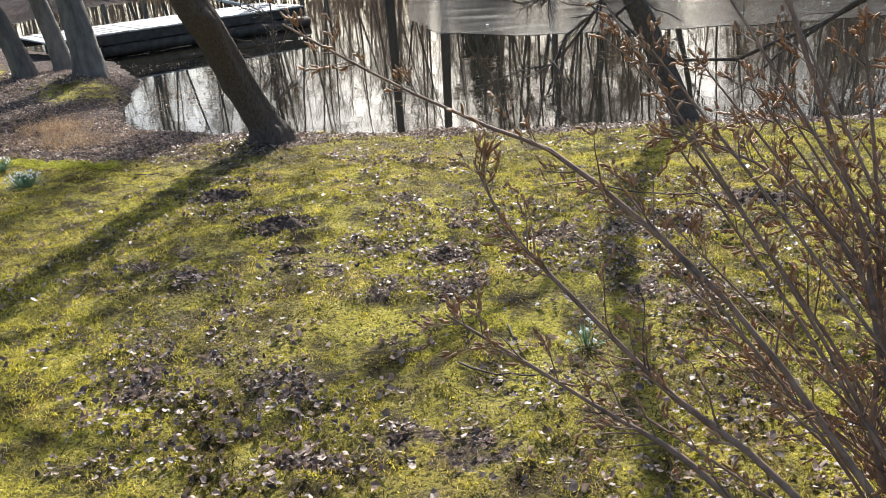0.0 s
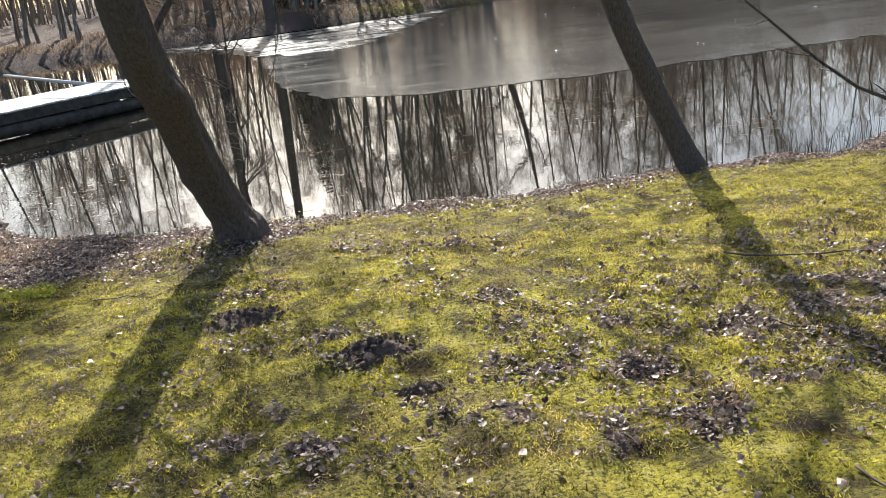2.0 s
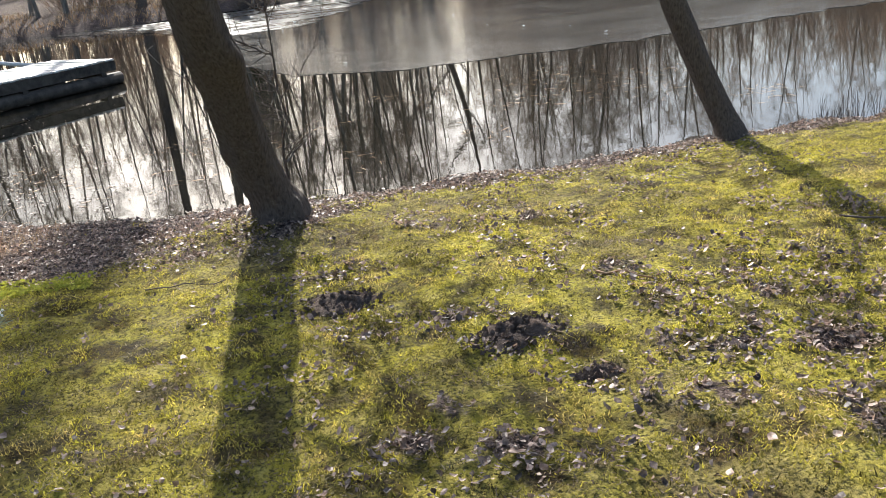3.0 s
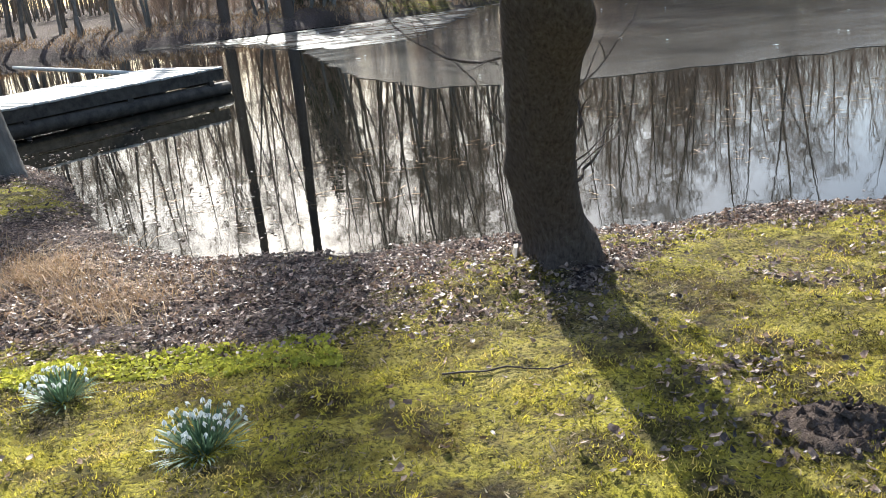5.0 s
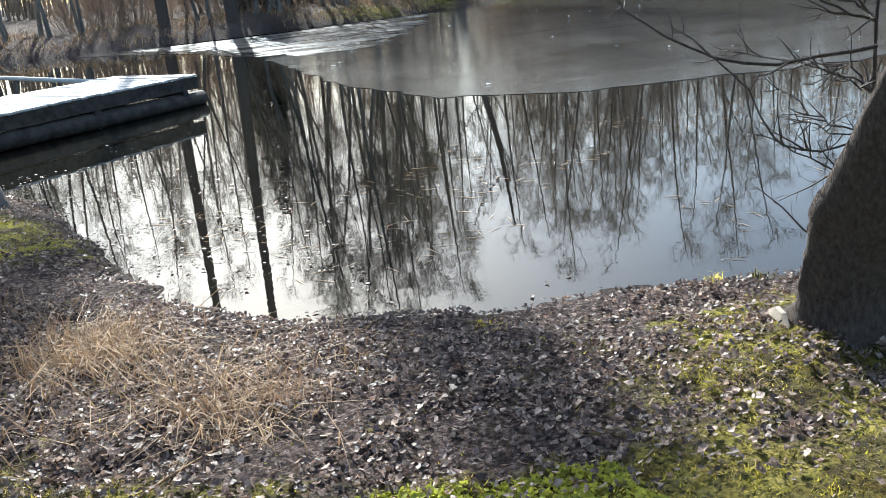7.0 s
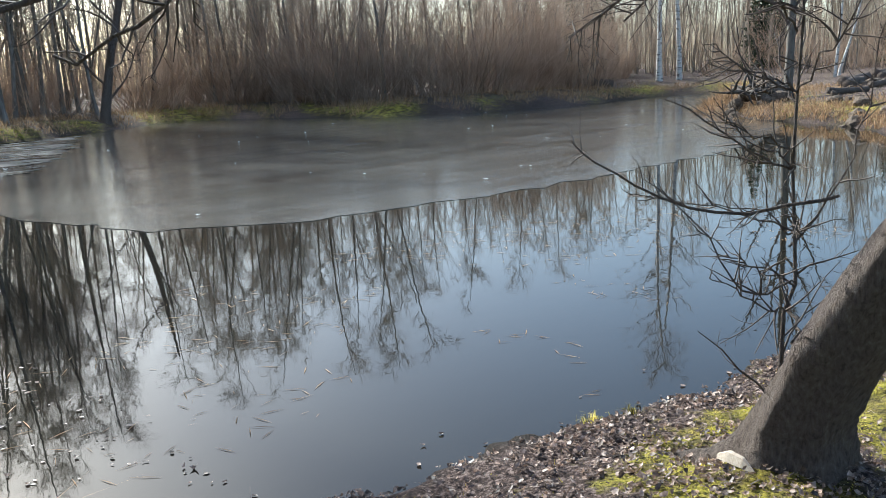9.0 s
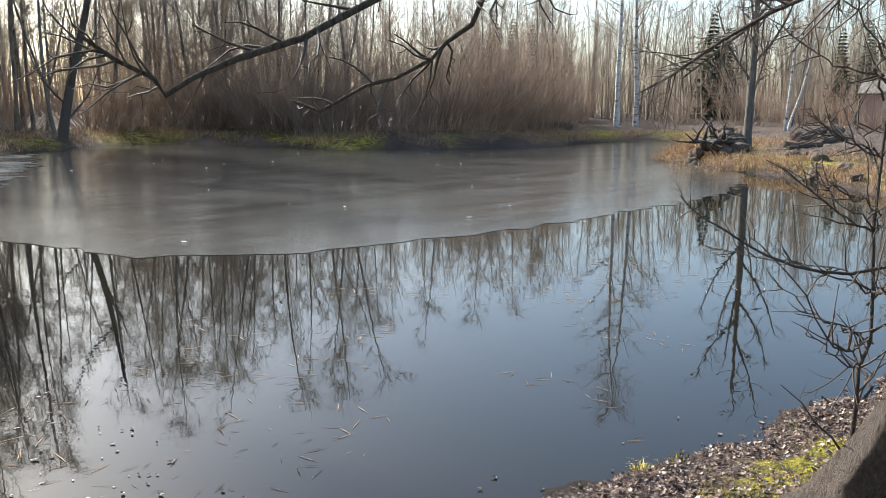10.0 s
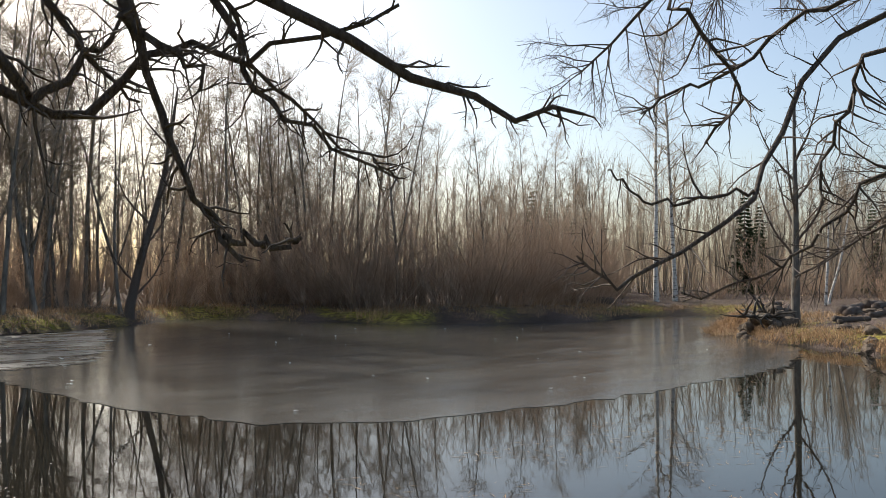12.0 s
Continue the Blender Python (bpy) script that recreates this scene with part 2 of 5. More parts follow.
def side_shoots(rng, geo, line, radius, count, length, levels, lift=0.05, bend=0.16, spread=0.9, sides=3, start=0.25, buds=None, kept=None):
    """Shoots off a line, with shoots of their own, down to the given number of levels."""
    m = len(line) - 1
    for _ in range(count):
        s = start + (1 - start) * rng.random() ** 0.8
        i = min(int(s * m), m - 1)
        p = line[i] + (line[i + 1] - line[i]) * (s * m - i)
        axis = line[i + 1] - line[i]
        axis /= np.linalg.norm(axis) + 1e-9
        out = np.cross(axis, rng.normal(0, 1, 3))
        out /= np.linalg.norm(out) + 1e-9
        ln = length * (0.45 + 0.75 * rng.random()) * (1.15 - 0.6 * s)
        r = radius * (1.0 - 0.55 * s)
        shoot = wander(rng, p, axis * (1 - 0.5 * spread) + out * spread, ln, 4 if levels > 1 else 3, bend, lift)
        geo.tube(shoot, np.linspace(r, r * 0.3, len(shoot)), sides)
        if kept is not None:
            kept.append(shoot)
        if buds is not None and levels == 1:
            for q in shoot[1:]:
                b = wander(rng, q, shoot[-1] - shoot[0] + rng.normal(0, 0.3 * ln, 3), 0.018, 2, 0.05, 0.1)
                buds.tube(b, [0.0035, 0.0045, 0.0008], 4)
        if levels > 1:
            side_shoots(rng, geo, shoot, r * 0.55, max(2, int(count * 0.2)) if levels > 2 else 2 + int(3 * rng.random()), ln * 0.5, levels - 1, lift, bend * 1.2, spread, 3, 0.2, buds, kept)


def spray(rng, geo, lines, n, length, width, along=0.8, lift=0.35):
    """Very many fine straight twigs off a set of lines, one sliver each."""
    seg = np.concatenate([np.stack([l[:-1], l[1:]], 1) for l in lines])
    k = rng.integers(len(seg), size=n)
    u = rng.random((n, 1))
    p = seg[k, 0] * (1 - u) + seg[k, 1] * u
    t = seg[k, 1] - seg[k, 0]
    t /= np.linalg.norm(t, axis=1)[:, None] + 1e-9
    d = t * along + rng.normal(0, 0.55, (n, 3)) + np.array([0, 0, lift])
    d /= np.linalg.norm(d, axis=1)[:, None]
    q = np.cross(d, rng.normal(0, 1, (n, 3)))
    q *= width * (0.6 + 0.8 * rng.random((n, 1))) / (np.linalg.norm(q, axis=1)[:, None] + 1e-9)
    e = p + d * length * (0.4 + 0.9 * rng.random((n, 1)))
    geo.add(np.stack([p - q, p + q, e], 1).reshape(-1, 3), (np.arange(n)[:, None] * 3 + np.arange(3)).tolist())


# ---- plan: the pond's outline and the lie of the land ----
SHORE = [(-5.3, 11.5), (-4.7, 10.35), (-4.1, 9.8), (-3.2, 9.45), (-2.4, 9.25), (-1.7, 9.05), (-0.8, 8.95), (0.7, 8.65), (2.6, 8.55), (4.4, 8.35),
         (5.6, 8.9), (9, 9.6), (12.5, 10.8), (15.3, 12.3), (17.4, 13.8), (20.6, 16.5), (22.4, 20.5), (26, 23), (30.6, 25.4), (37, 29), (43.5, 32.3),
         (42.5, 35.5), (35.5, 35.6), (32.1, 34.2), (25.2, 36), (20.8, 39.5), (19.5, 46), (17.5, 50.5), (13.7, 50), (9.5, 46.5), (6, 44), (1.2, 42.7),
         (-2.7, 41.2), (-8.4, 41.4), (-12, 41.5), (-17, 38), (-18, 30), (-13.5, 22.5), (-9.6, 18.7), (-7.2, 16.6), (-6.1, 14.6), (-5.6, 12.8)]


def shore_distance(x, y):
    """Metres from the waterline: positive on land."""
    x, y = np.asarray(x, float), np.asarray(y, float)
    best, inside = np.full(x.shape, 1e9), np.zeros(x.shape, bool)
    for (ax, ay), (bx, by) in zip(SHORE, SHORE[1:] + SHORE[:1]):
        dx, dy = bx - ax, by - ay
        u = np.clip(((x - ax) * dx + (y - ay) * dy) / (dx * dx + dy * dy), 0, 1)
        best = np.minimum(best, np.hypot(x - ax - u * dx, y - ay - u * dy))
        if ay != by:
            inside ^= ((ay > y) != (by > y)) & (x < dx * (y - ay) / dy + ax)
    return np.where(inside, -best, best)


def lattice(x, y, seed):
    h = np.sin(x * 127.1 + y * 311.7 + seed * 74.7) * 43758.5453
    return h - np.floor(h)


def value_noise(x, y, scale, seed=0):
    x, y = np.asarray(x, float) * scale, np.asarray(y, float) * scale
    i, j = np.floor(x), np.floor(y)
    u, w = x - i, y - j
    u, w = u * u * (3 - 2 * u), w * w * (3 - 2 * w)
    return (lattice(i, j, seed) * (1 - u) + lattice(i + 1, j, seed) * u) * (1 - w) + (lattice(i, j + 1, seed) * (1 - u) + lattice(i + 1, j + 1, seed) * u) * w


MOLEHILLS = [(-1.96, 5.5, 0.2, 0.06), (-1.24, 4.53, 0.19, 0.06), (-1.06, 3.97, 0.07, 0.02), (2.23, 4.53, 0.26, 0.05)]
# drifts of leaves on the lawn: x, y, radius
DRIFTS = [(-1.5, 4.9, 0.2), (-1.02, 3.92, 0.2), (-0.9, 3.68, 0.22), (-0.74, 3.53, 0.22), (-0.38, 3.2, 0.3), (0.05, 3.15, 0.26), (0.01, 3.77, 0.22), (-0.36, 3.95, 0.2), (-0.71, 4.16, 0.16),
          (0.56, 3.86, 0.22), (-0.36, 5.06, 0.22), (0.12, 4.31, 0.16), (0.81, 4.06, 0.3), (1.42, 4.2, 0.5), (-2.05, 6.0, 0.22), (-1.62, 3.56, 0.2), (-2.0, 3.77, 0.16), (-1.76, 3.98, 0.13),
          (-1.34, 2.1, 0.24), (-0.72, 2.05, 0.22), (-0.02, 1.62, 0.26), (-0.22, 2.45, 0.2), (0.2, 1.5, 0.24), (-0.53, 1.45, 0.2), (-1.06, 2.4, 0.16), (1.3, 3.0, 0.4), (-0.4, 6.6, 0.25), (-1.1, 6.9, 0.3)]


def land(x, y):
    x, y = np.asarray(x, float), np.asarray(y, float)
    d = shore_distance(x, y) + (value_noise(x, y, 1.6, 3) - 0.5) * 0.3 + (value_noise(x, y, 5, 4) - 0.5) * 0.12
    up = 0.4 * (1 - np.exp(-np.maximum(d, 0) / 3.0)) + 0.02 * np.minimum(np.maximum(d, 0), 40) + 0.05 * (1 - np.exp(-np.maximum(d, 0) / 0.15))
    up = up + np.clip(d / 0.5, 0, 1) * (0.11 * np.exp(-((x + 2.25) ** 2 + (y - 7.75) ** 2) / 0.3) + 0.16 * np.exp(-((x + 6.6) ** 2 + (y - 13.5) ** 2) / 1.2))
    far = np.clip((y - 24) / 8, 0, 1) + np.clip((x - 13) / 6, 0, 1)
    up = up + np.minimum(far, 1) * (0.22 * (1 - np.exp(-np.maximum(d, 0) / 0.4)) + (value_noise(x, y, 0.35, 8) - 0.5) * 0.35 * np.clip(d / 2, 0, 1))
    z = np.where(d > 0, up, -0.7 * (1 - np.exp(d / 1.2)))
    z = z + (value_noise(x, y, 2.2, 5) - 0.5) * 0.05 + (value_noise(x, y, 6, 6) - 0.5) * 0.04 + (value_noise(x, y, 12, 7) - 0.5) * 0.03
    return z


def land_at(x, y):
    return float(land(np.array([x]), np.array([y]))[0])


def graded(lo, hi, fine, reach):
    """Fine steps in the middle, growing outwards."""
    mid = np.arange(lo, hi, fine)
    out, step, p = [], fine, hi
    while p < reach:
        out.append(p)
        step = min(step * 1.09, 120)
        p += step
    back, step, p = [], fine, lo - fine
    while p > -reach:
        back.append(p)
        step = min(step * 1.09, 120)
        p -= step
    return np.array(back[::-1] + list(mid) + out)


# ---- ground, water, ice ----
gx, gy = graded(-8.5, 5.0, 0.07, 1500), graded(-0.5, 11.5, 0.07, 1500)
GX, GY = np.meshgrid(gx, gy)
GZ = land(GX, GY)
nx, ny = len(gx), len(gy)
ii = (np.arange(ny - 1)[:, None] * nx + np.arange(nx - 1)[None]).ravel()
me = bpy.data.meshes.new("ground")
me.from_pydata(np.stack([GX.ravel(), GY.ravel(), GZ.ravel()], 1).tolist(), [], np.stack([ii, ii + 1, ii + nx + 1, ii + nx], 1).tolist())
me.polygons.foreach_set("use_smooth", [True] * len(me.polygons))


def litter_amount(x, y):
    """How much of the ground is covered by dead leaves: thick along the shore, most of all in the corner by the inlet; patches on the lawn."""
    d = shore_distance(x, y)
    wide = 0.75 + 1.42 * np.clip((-0.8 - x) / 1.4, 0, 1) + 0.7 * (value_noise(x, y, 0.7, 21) - 0.5)
    wide = np.where(x < -5.2, np.maximum(wide, 2.2), wide)
    band = np.clip((wide - d) / 0.5 + 0.5, 0, 1)
    bare = np.clip((value_noise(x, y, 1.7, 26) * 0.6 + value_noise(x, y, 5, 27) * 0.4 - 0.42) * 6, 0, 1) * np.clip((x + 3.6) / 0.8, 0, 1)
    band = band * (1 - 0.5 * bare * np.clip(d / 0.4 - 0.4, 0, 1))
    band = band * (1 - 0.85 * np.exp(-((x + 6.3) ** 2 + (y - 12.4) ** 2) / 0.5))
    patch = np.clip((value_noise(x, y, 1.5, 22) * 0.6 + value_noise(x, y, 4.2, 23) * 0.4 - 0.6) * 5, 0, 0.8) * np.clip(1.4 - np.hypot(x - 0.2, (y - 3.8) * 0.8) / 2.4, 0, 1)
    drift = np.zeros(np.shape(x))
    for cx, cy, cr in DRIFTS:
        drift = np.maximum(drift, np.exp(-((x - cx) ** 2 + (y - cy) ** 2 * 1.5) / cr ** 2))
    ragged = value_noise(x, y, 11, 28) * 0.6 + value_noise(x, y, 4.2, 23) * 0.4
    patch = np.maximum(patch * 0.6, np.clip((drift - 0.25) * 1.8, 0, 0.84) * np.clip((ragged - 0.25) * 3, 0, 1))
    woods = np.clip((np.hypot(x, y) - 14) / 5, 0, 1) * np.clip((d - np.where(x < 14, -0.7, 0.8) + 3 * (value_noise(x, y, 0.25, 24) - 0.5)) / 2, 0, 1) * 0.85
    return np.clip(np.maximum(np.maximum(band * 0.95, patch), woods), 0, 1), d


lit, dist = litter_amount(GX.ravel(), GY.ravel())
at = me.attributes.new("litter", "FLOAT", "POINT")
at.data.foreach_set("value", (lit * 0.62).astype(np.float32))
at = me.attributes.new("mud", "FLOAT", "POINT")
at.data.foreach_set("value", np.clip(0.55 - dist / 0.22, 0, 1).astype(np.float32))
ground = linked("ground", me, M_GROUND)
tagged(ground, "mossy lawn sloping down to a leaf-strewn pond bank", "ground", kind="structure")

w = Geo()
w.add([(-60, 5, 0), (90, 5, 0), (90, 80, 0), (-60, 80, 0)], [(0, 1, 2, 3)])
water = linked("water", w.mesh("water", False), M_WATER)
tagged(water, "still dark pond water mirroring bare trees and sky", "water", kind="structure")

ICE = [(-7.5, 39.8), (-5.2, 37.4), (-3.4, 34.7), (-1.9, 30), (-1.5, 24), (-1.3, 20.6), (-0.5, 18.0), (1.1, 16.8), (3.1, 16.3), (5.4, 15.95), (7.1, 15.95), (9.5, 16), (11.5, 15.9),
       (14.5, 16.2), (17.5, 17.2), (20.6, 18.4), (22.9, 21.2), (26, 23.4), (30.6, 25.8), (37, 29.4), (43, 32.7), (42.2, 35.2), (35.5, 35.2), (32.1, 33.8), (25, 35.6), (20.4, 39.2), (19.1, 46), (17.2, 50.1), (13.8, 49.6),
       (9.7, 46.1), (6.2, 43.6), (1.3, 42.3), (-2.7, 40.8), (-7.6, 41)]
rng = np.random.default_rng(5)
edge_pts = []
for (ax, ay), (bx, by) in zip(ICE, ICE[1:] + ICE[:1]):
    k = max(1, int(math.hypot(bx - ax, by - ay) / 0.4))
    for s in range(k):
        edge_pts.append((ax + (bx - ax) * s / k + rng.normal(0, 0.09), ay + (by - ay) * s / k + rng.normal(0, 0.09)))
bm = bmesh.new()
face = bm.faces.new([bm.verts.new((x, y, 0.006)) for x, y in edge_pts])
if face.normal.z < 0:
    face.normal_flip()
low = bmesh.ops.extrude_face_region(bm, geom=[face])
bmesh.ops.translate(bm, verts=[v for v in low["geom"] if isinstance(v, bmesh.types.BMVert)], vec=(0, 0, -0.03))
bmesh.ops.recalc_face_normals(bm, faces=bm.faces)
ice = linked("ice_sheet", bm, M_ICE)
tagged(ice, "thin grey rotting ice sheet floating on the pond", "ice", kind="structure")

CRUST = [(-6, 40.3), (-3.8, 37), (-2.4, 34), (-1.7, 30.5), (-0.6, 28.6), (1.4, 29.5), (3.2, 33), (5.5, 38), (8.2, 44.2), (1.3, 42), (-2.7, 40.5)]
edge_pts = []
for (ax, ay), (bx, by) in zip(CRUST, CRUST[1:] + CRUST[:1]):
    k = max(1, int(math.hypot(bx - ax, by - ay) / 0.3))
    for q in range(k):
        edge_pts.append((ax + (bx - ax) * q / k + rng.normal(0, 0.3), ay + (by - ay) * q / k + rng.normal(0, 0.12)))
bm = bmesh.new()
face = bm.faces.new([bm.verts.new((x, y, 0.014)) for x, y in edge_pts])
if face.normal.z < 0:
    face.normal_flip()
tagged(linked("frosted_ice", bm, M_CRUST), "rough frosted patch of pale ice glaring towards the sun", "ice", kind="structure")

# ---- trees of the far woods: each kind is built a few times over and then planted ----


def bare_tree(rng, height, radius, limbs, bark, twig, droop=0.06, reach=0.3, levels=3, lean=0.03, first=0.3, fork=False, name="bare_tree", fine=900):
    top = Empty(name)
    trunk = wander(rng, (0, 0, -0.15), (rng.normal(0, lean), rng.normal(0, lean), 1), height, 10, 0.035, 0.02)
    g = Geo()
    rad = radius * np.linspace(1, 0.12, len(trunk)) ** 0.9
    rad[0] *= 1.35
    g.tube(trunk, rad, 7)
    if fork:
        f = wander(rng, trunk[2], (rng.normal(0, 0.3), rng.normal(0, 0.3), 1), height * 0.75, 8, 0.05, 0.03)
        g.tube(f, np.linspace(radius * 0.7, 0.02, len(f)), 6)
    part("trunk", g.mesh("trunk"), bark, top)
    c, kept = Geo(), []
    side_shoots(rng, c, trunk, radius * 0.33, limbs, height * reach, 2, droop, 0.12, 0.75, 3, first, None, kept)
    if fork:
        side_shoots(rng, c, f, radius * 0.3, limbs // 2, height * reach * 0.8, 2, droop, 0.12, 0.75, 3, first, None, kept)
    spray(rng, c, kept, fine, height * 0.085, 0.0042, 0.9, 0.25 if droop > 0 else -0.35)
    part("crown", c.mesh("crown"), twig, top)
    return top


def Empty(name):
    return new(name)


def thicket(rng, height, stems):
    top = Empty("willow_bush")
    g = Geo()
    c, kept = Geo(), []
    for _ in range(stems):
        a, r = rng.random() * 6.283, rng.random() ** 0.6 * 1.5
        p = (math.cos(a) * r, math.sin(a) * r, -0.2)
        h = height * (0.4 + 0.65 * rng.random())
        line = wander(rng, p, (math.cos(a) * 0.5 + rng.normal(0, 0.32), math.sin(a) * 0.5 + rng.normal(0, 0.32), 1), h, 6, 0.12, 0.04)
        r0 = 0.013 + 0.018 * rng.random()
        g.tube(line, np.linspace(r0, 0.008, len(line)), 3)
        kept.append(line)
        side_shoots(rng, c, line, 0.014, 5, h * 0.3, 1, 0.1, 0.1, 0.5, 3, 0.12, None, kept)
    spray(rng, c, kept, 2500, height * 0.14, 0.0034, 1.0, 0.4)
    part("stem", g.mesh("stem"), M_THICKET, top)
    part("crown", c.mesh("crown"), M_THICKET, top)
    return top


def spruce(rng, height):
    top = Empty("spruce_tree")
    g = Geo()
    g.tube([(0, 0, -0.2), (0, 0, height * 0.5), (0, 0, height)], [height * 0.012, height * 0.007, 0.01], 6)
    part("trunk", g.mesh("trunk"), M_BARK, top)
    c = Geo()
    layers = int(height * 2.6)
    for i in range(layers):
        s = i / layers
        z = height * (0.08 + 0.92 * s)
        ln = (1 - s) ** 0.85 * height * 0.17 + 0.12
        for k in range(9):
            a = k * 0.7 + i * 1.3 + rng.normal(0, 0.2)
            l2 = ln * (0.7 + 0.5 * rng.random())
            d = np.array([math.cos(a), math.sin(a), 0])
            side = np.array([-d[1], d[0], 0])
            base = np.array([0, 0, z])
            mid, tip = base + d * l2 * 0.55 + (0, 0, -0.16 * l2), base + d * l2 + (0, 0, -0.2 * l2 + rng.normal(0, 0.04))
            wd = 0.2 * l2 + 0.05
            c.add([base, mid + side * wd, tip, mid - side * wd, mid + (0, 0, -0.28 * l2 - 0.08)], [(0, 1, 2), (0, 2, 3), (0, 4, 2)])
            for q in range(3):
                u = rng.random()
                p = base + (tip - base) * (0.3 + 0.7 * u)
                e = p + side * rng.normal(0, wd) + d * 0.1 + (0, 0, -0.1 - 0.2 * rng.random())
                c.add([p - d * 0.05, p + d * 0.05, e], [(0, 1, 2)])
    part("crown", c.mesh("crown", False), M_NEEDLE, top)
    return top


def pine(rng, height):
    """A long bare trunk with a narrow crown of needle clumps high up."""
    top = Empty("pine_tree")
    trunk = wander(rng, (0, 0, -0.2), (0.0, 0.0, 1), height, 12, 0.012, 0.02)
    g = Geo()
    g.tube(trunk, np.linspace(0.27, 0.1, len(trunk)), 9)
    part("trunk", g.mesh("trunk"), M_BARK, top)
    c, d = Geo(), Geo()
    for i in range(110):
        z = height * (0.68 + 0.32 * rng.random())
        a, reach = rng.random() * 6.283, (0.2 + 0.4 * rng.random()) * (1.3 - (z / height - 0.68) * 2.0)
        p = np.array([np.interp(z, trunk[:, 2], trunk[:, 0]), np.interp(z, trunk[:, 2], trunk[:, 1]), z])
        line = wander(rng, p, (math.cos(a), math.sin(a), 0.25), reach, 3, 0.15, 0.06)
        d.tube(line, np.linspace(0.035, 0.012, 4), 4)
        spray(rng, c, [line[1:]], 130, 0.3, 0.02, 0.5, 0.1)
    part("branches", d.mesh("branches"), M_TWIG, top)
    part("crown", c.mesh("crown", False), M_NEEDLE, top)
    return top


rng = np.random.default_rng(11)
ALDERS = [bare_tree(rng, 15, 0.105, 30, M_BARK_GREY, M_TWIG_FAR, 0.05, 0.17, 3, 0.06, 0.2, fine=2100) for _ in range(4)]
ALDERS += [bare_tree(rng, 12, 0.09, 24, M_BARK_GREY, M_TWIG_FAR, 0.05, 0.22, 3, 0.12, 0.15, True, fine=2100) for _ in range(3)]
THICKETS = [thicket(rng, h, 27) for h in (4.5, 6.0, 8.5, 7.5)]
SPRUCES = [spruce(rng, h) for h in (10, 12)]
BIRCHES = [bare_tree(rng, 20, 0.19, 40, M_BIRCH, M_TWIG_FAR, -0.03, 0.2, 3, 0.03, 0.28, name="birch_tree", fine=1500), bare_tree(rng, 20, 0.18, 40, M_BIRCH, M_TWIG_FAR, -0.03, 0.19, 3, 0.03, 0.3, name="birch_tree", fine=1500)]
for t in ALDERS:
    tagged(t, "tall bare grey-barked tree on the far bank in early spring", "tree", "bare trees of the far woods")
for t in THICKETS:
    tagged(t, "dense leafless reddish-brown willow bush at the water's edge", "bush", "willow bushes on the far bank")
for t in SPRUCES:
    tagged(t, "dark green spruce standing behind the bare woods", "tree", "spruces in the far woods")
for t in BIRCHES:
    tagged(t, "slender white-barked birch with fine drooping bare twigs", "tree", "birches beyond the pond")
USED = set()


def plant(kinds, x, y, rng, size=1.0, turn=None):
    src = kinds[int(rng.integers(len(kinds)))]
    m = Matrix.Translation((x, y, land_at(x, y) - 0.02)) @ Matrix.Rotation(rng.random() * 6.283 if turn is None else turn, 4, "Z")
    if src not in USED:
        USED.add(src)
        src.matrix_basis = m @ Matrix.Diagonal((size, size, size, 1))
        return src
    ob = copy_thing(src, m)
    ob.scale = (size,) * 3
    return ob


def on_line(line, s):
    seg = [math.dist(a, b) for a, b in zip(line, line[1:])]
    d = s * sum(seg)
    for (a, b), l in zip(zip(line, line[1:]), seg):
        if d <= l:
            return a[0] + (b[0] - a[0]) * d / l, a[1] + (b[1] - a[1]) * d / l
        d -= l
    return line[-1]


rng = np.random.default_rng(23)
plant([BIRCHES[0]], 46.4, 39.4, rng, 1.0, 0.4)
plant([BIRCHES[1]], 48.0, 38.8, rng, 1.0, 2.0)
# willow bushes along the far bank
BANK = [(13.5, 52.5), (18.5, 53), (21.8, 47.5), (22.5, 42), (26, 38.6), (33, 37.2), (40, 39.5), (50, 42)]
for i in range(92):
    x, y = on_line(BANK, (i + rng.random()) / 92)
    o = abs(rng.normal(0, 2.6)) + (1.6 if i < 70 else 3.5)
    plant(THICKETS, x + o * 0.45, y + o * 0.8, rng, 0.75 + 0.4 * rng.random() if i < 74 else 0.45 + 0.2 * rng.random())
# bare trees behind them, and along the far left bank where the sun stands
for i in range(60):
    x, y = on_line(BANK, rng.random() ** 1.3)
    o = 3 + 12 * rng.random()
    plant(ALDERS, x + o * 0.45, y + o * 0.85, rng, (0.95 if x < 24 else 0.62) + 0.3 * rng.random())
LEFT = [(-19, 36), (-14, 43.2), (-8, 43.5), (-2, 43.5), (3, 45), (8, 48), (13, 52)]
for i in range(84):
    x, y = on_line(LEFT, ((i + rng.random()) / 84) ** 0.75)
    o = 0.5 + 13 * rng.random() ** 1.4
    plant(ALDERS, x + rng.normal(0, 0.6), y + o, rng, (0.62 if x < 2 else 0.9) + 0.35 * rng.random())
for i in range(46):
    x, y = on_line(LEFT, 0.3 + 0.7 * rng.random())
    plant(THICKETS, x + rng.normal(0, 1), y + 3 + 7 * rng.random(), rng, 0.4 + 0.35 * rng.random())
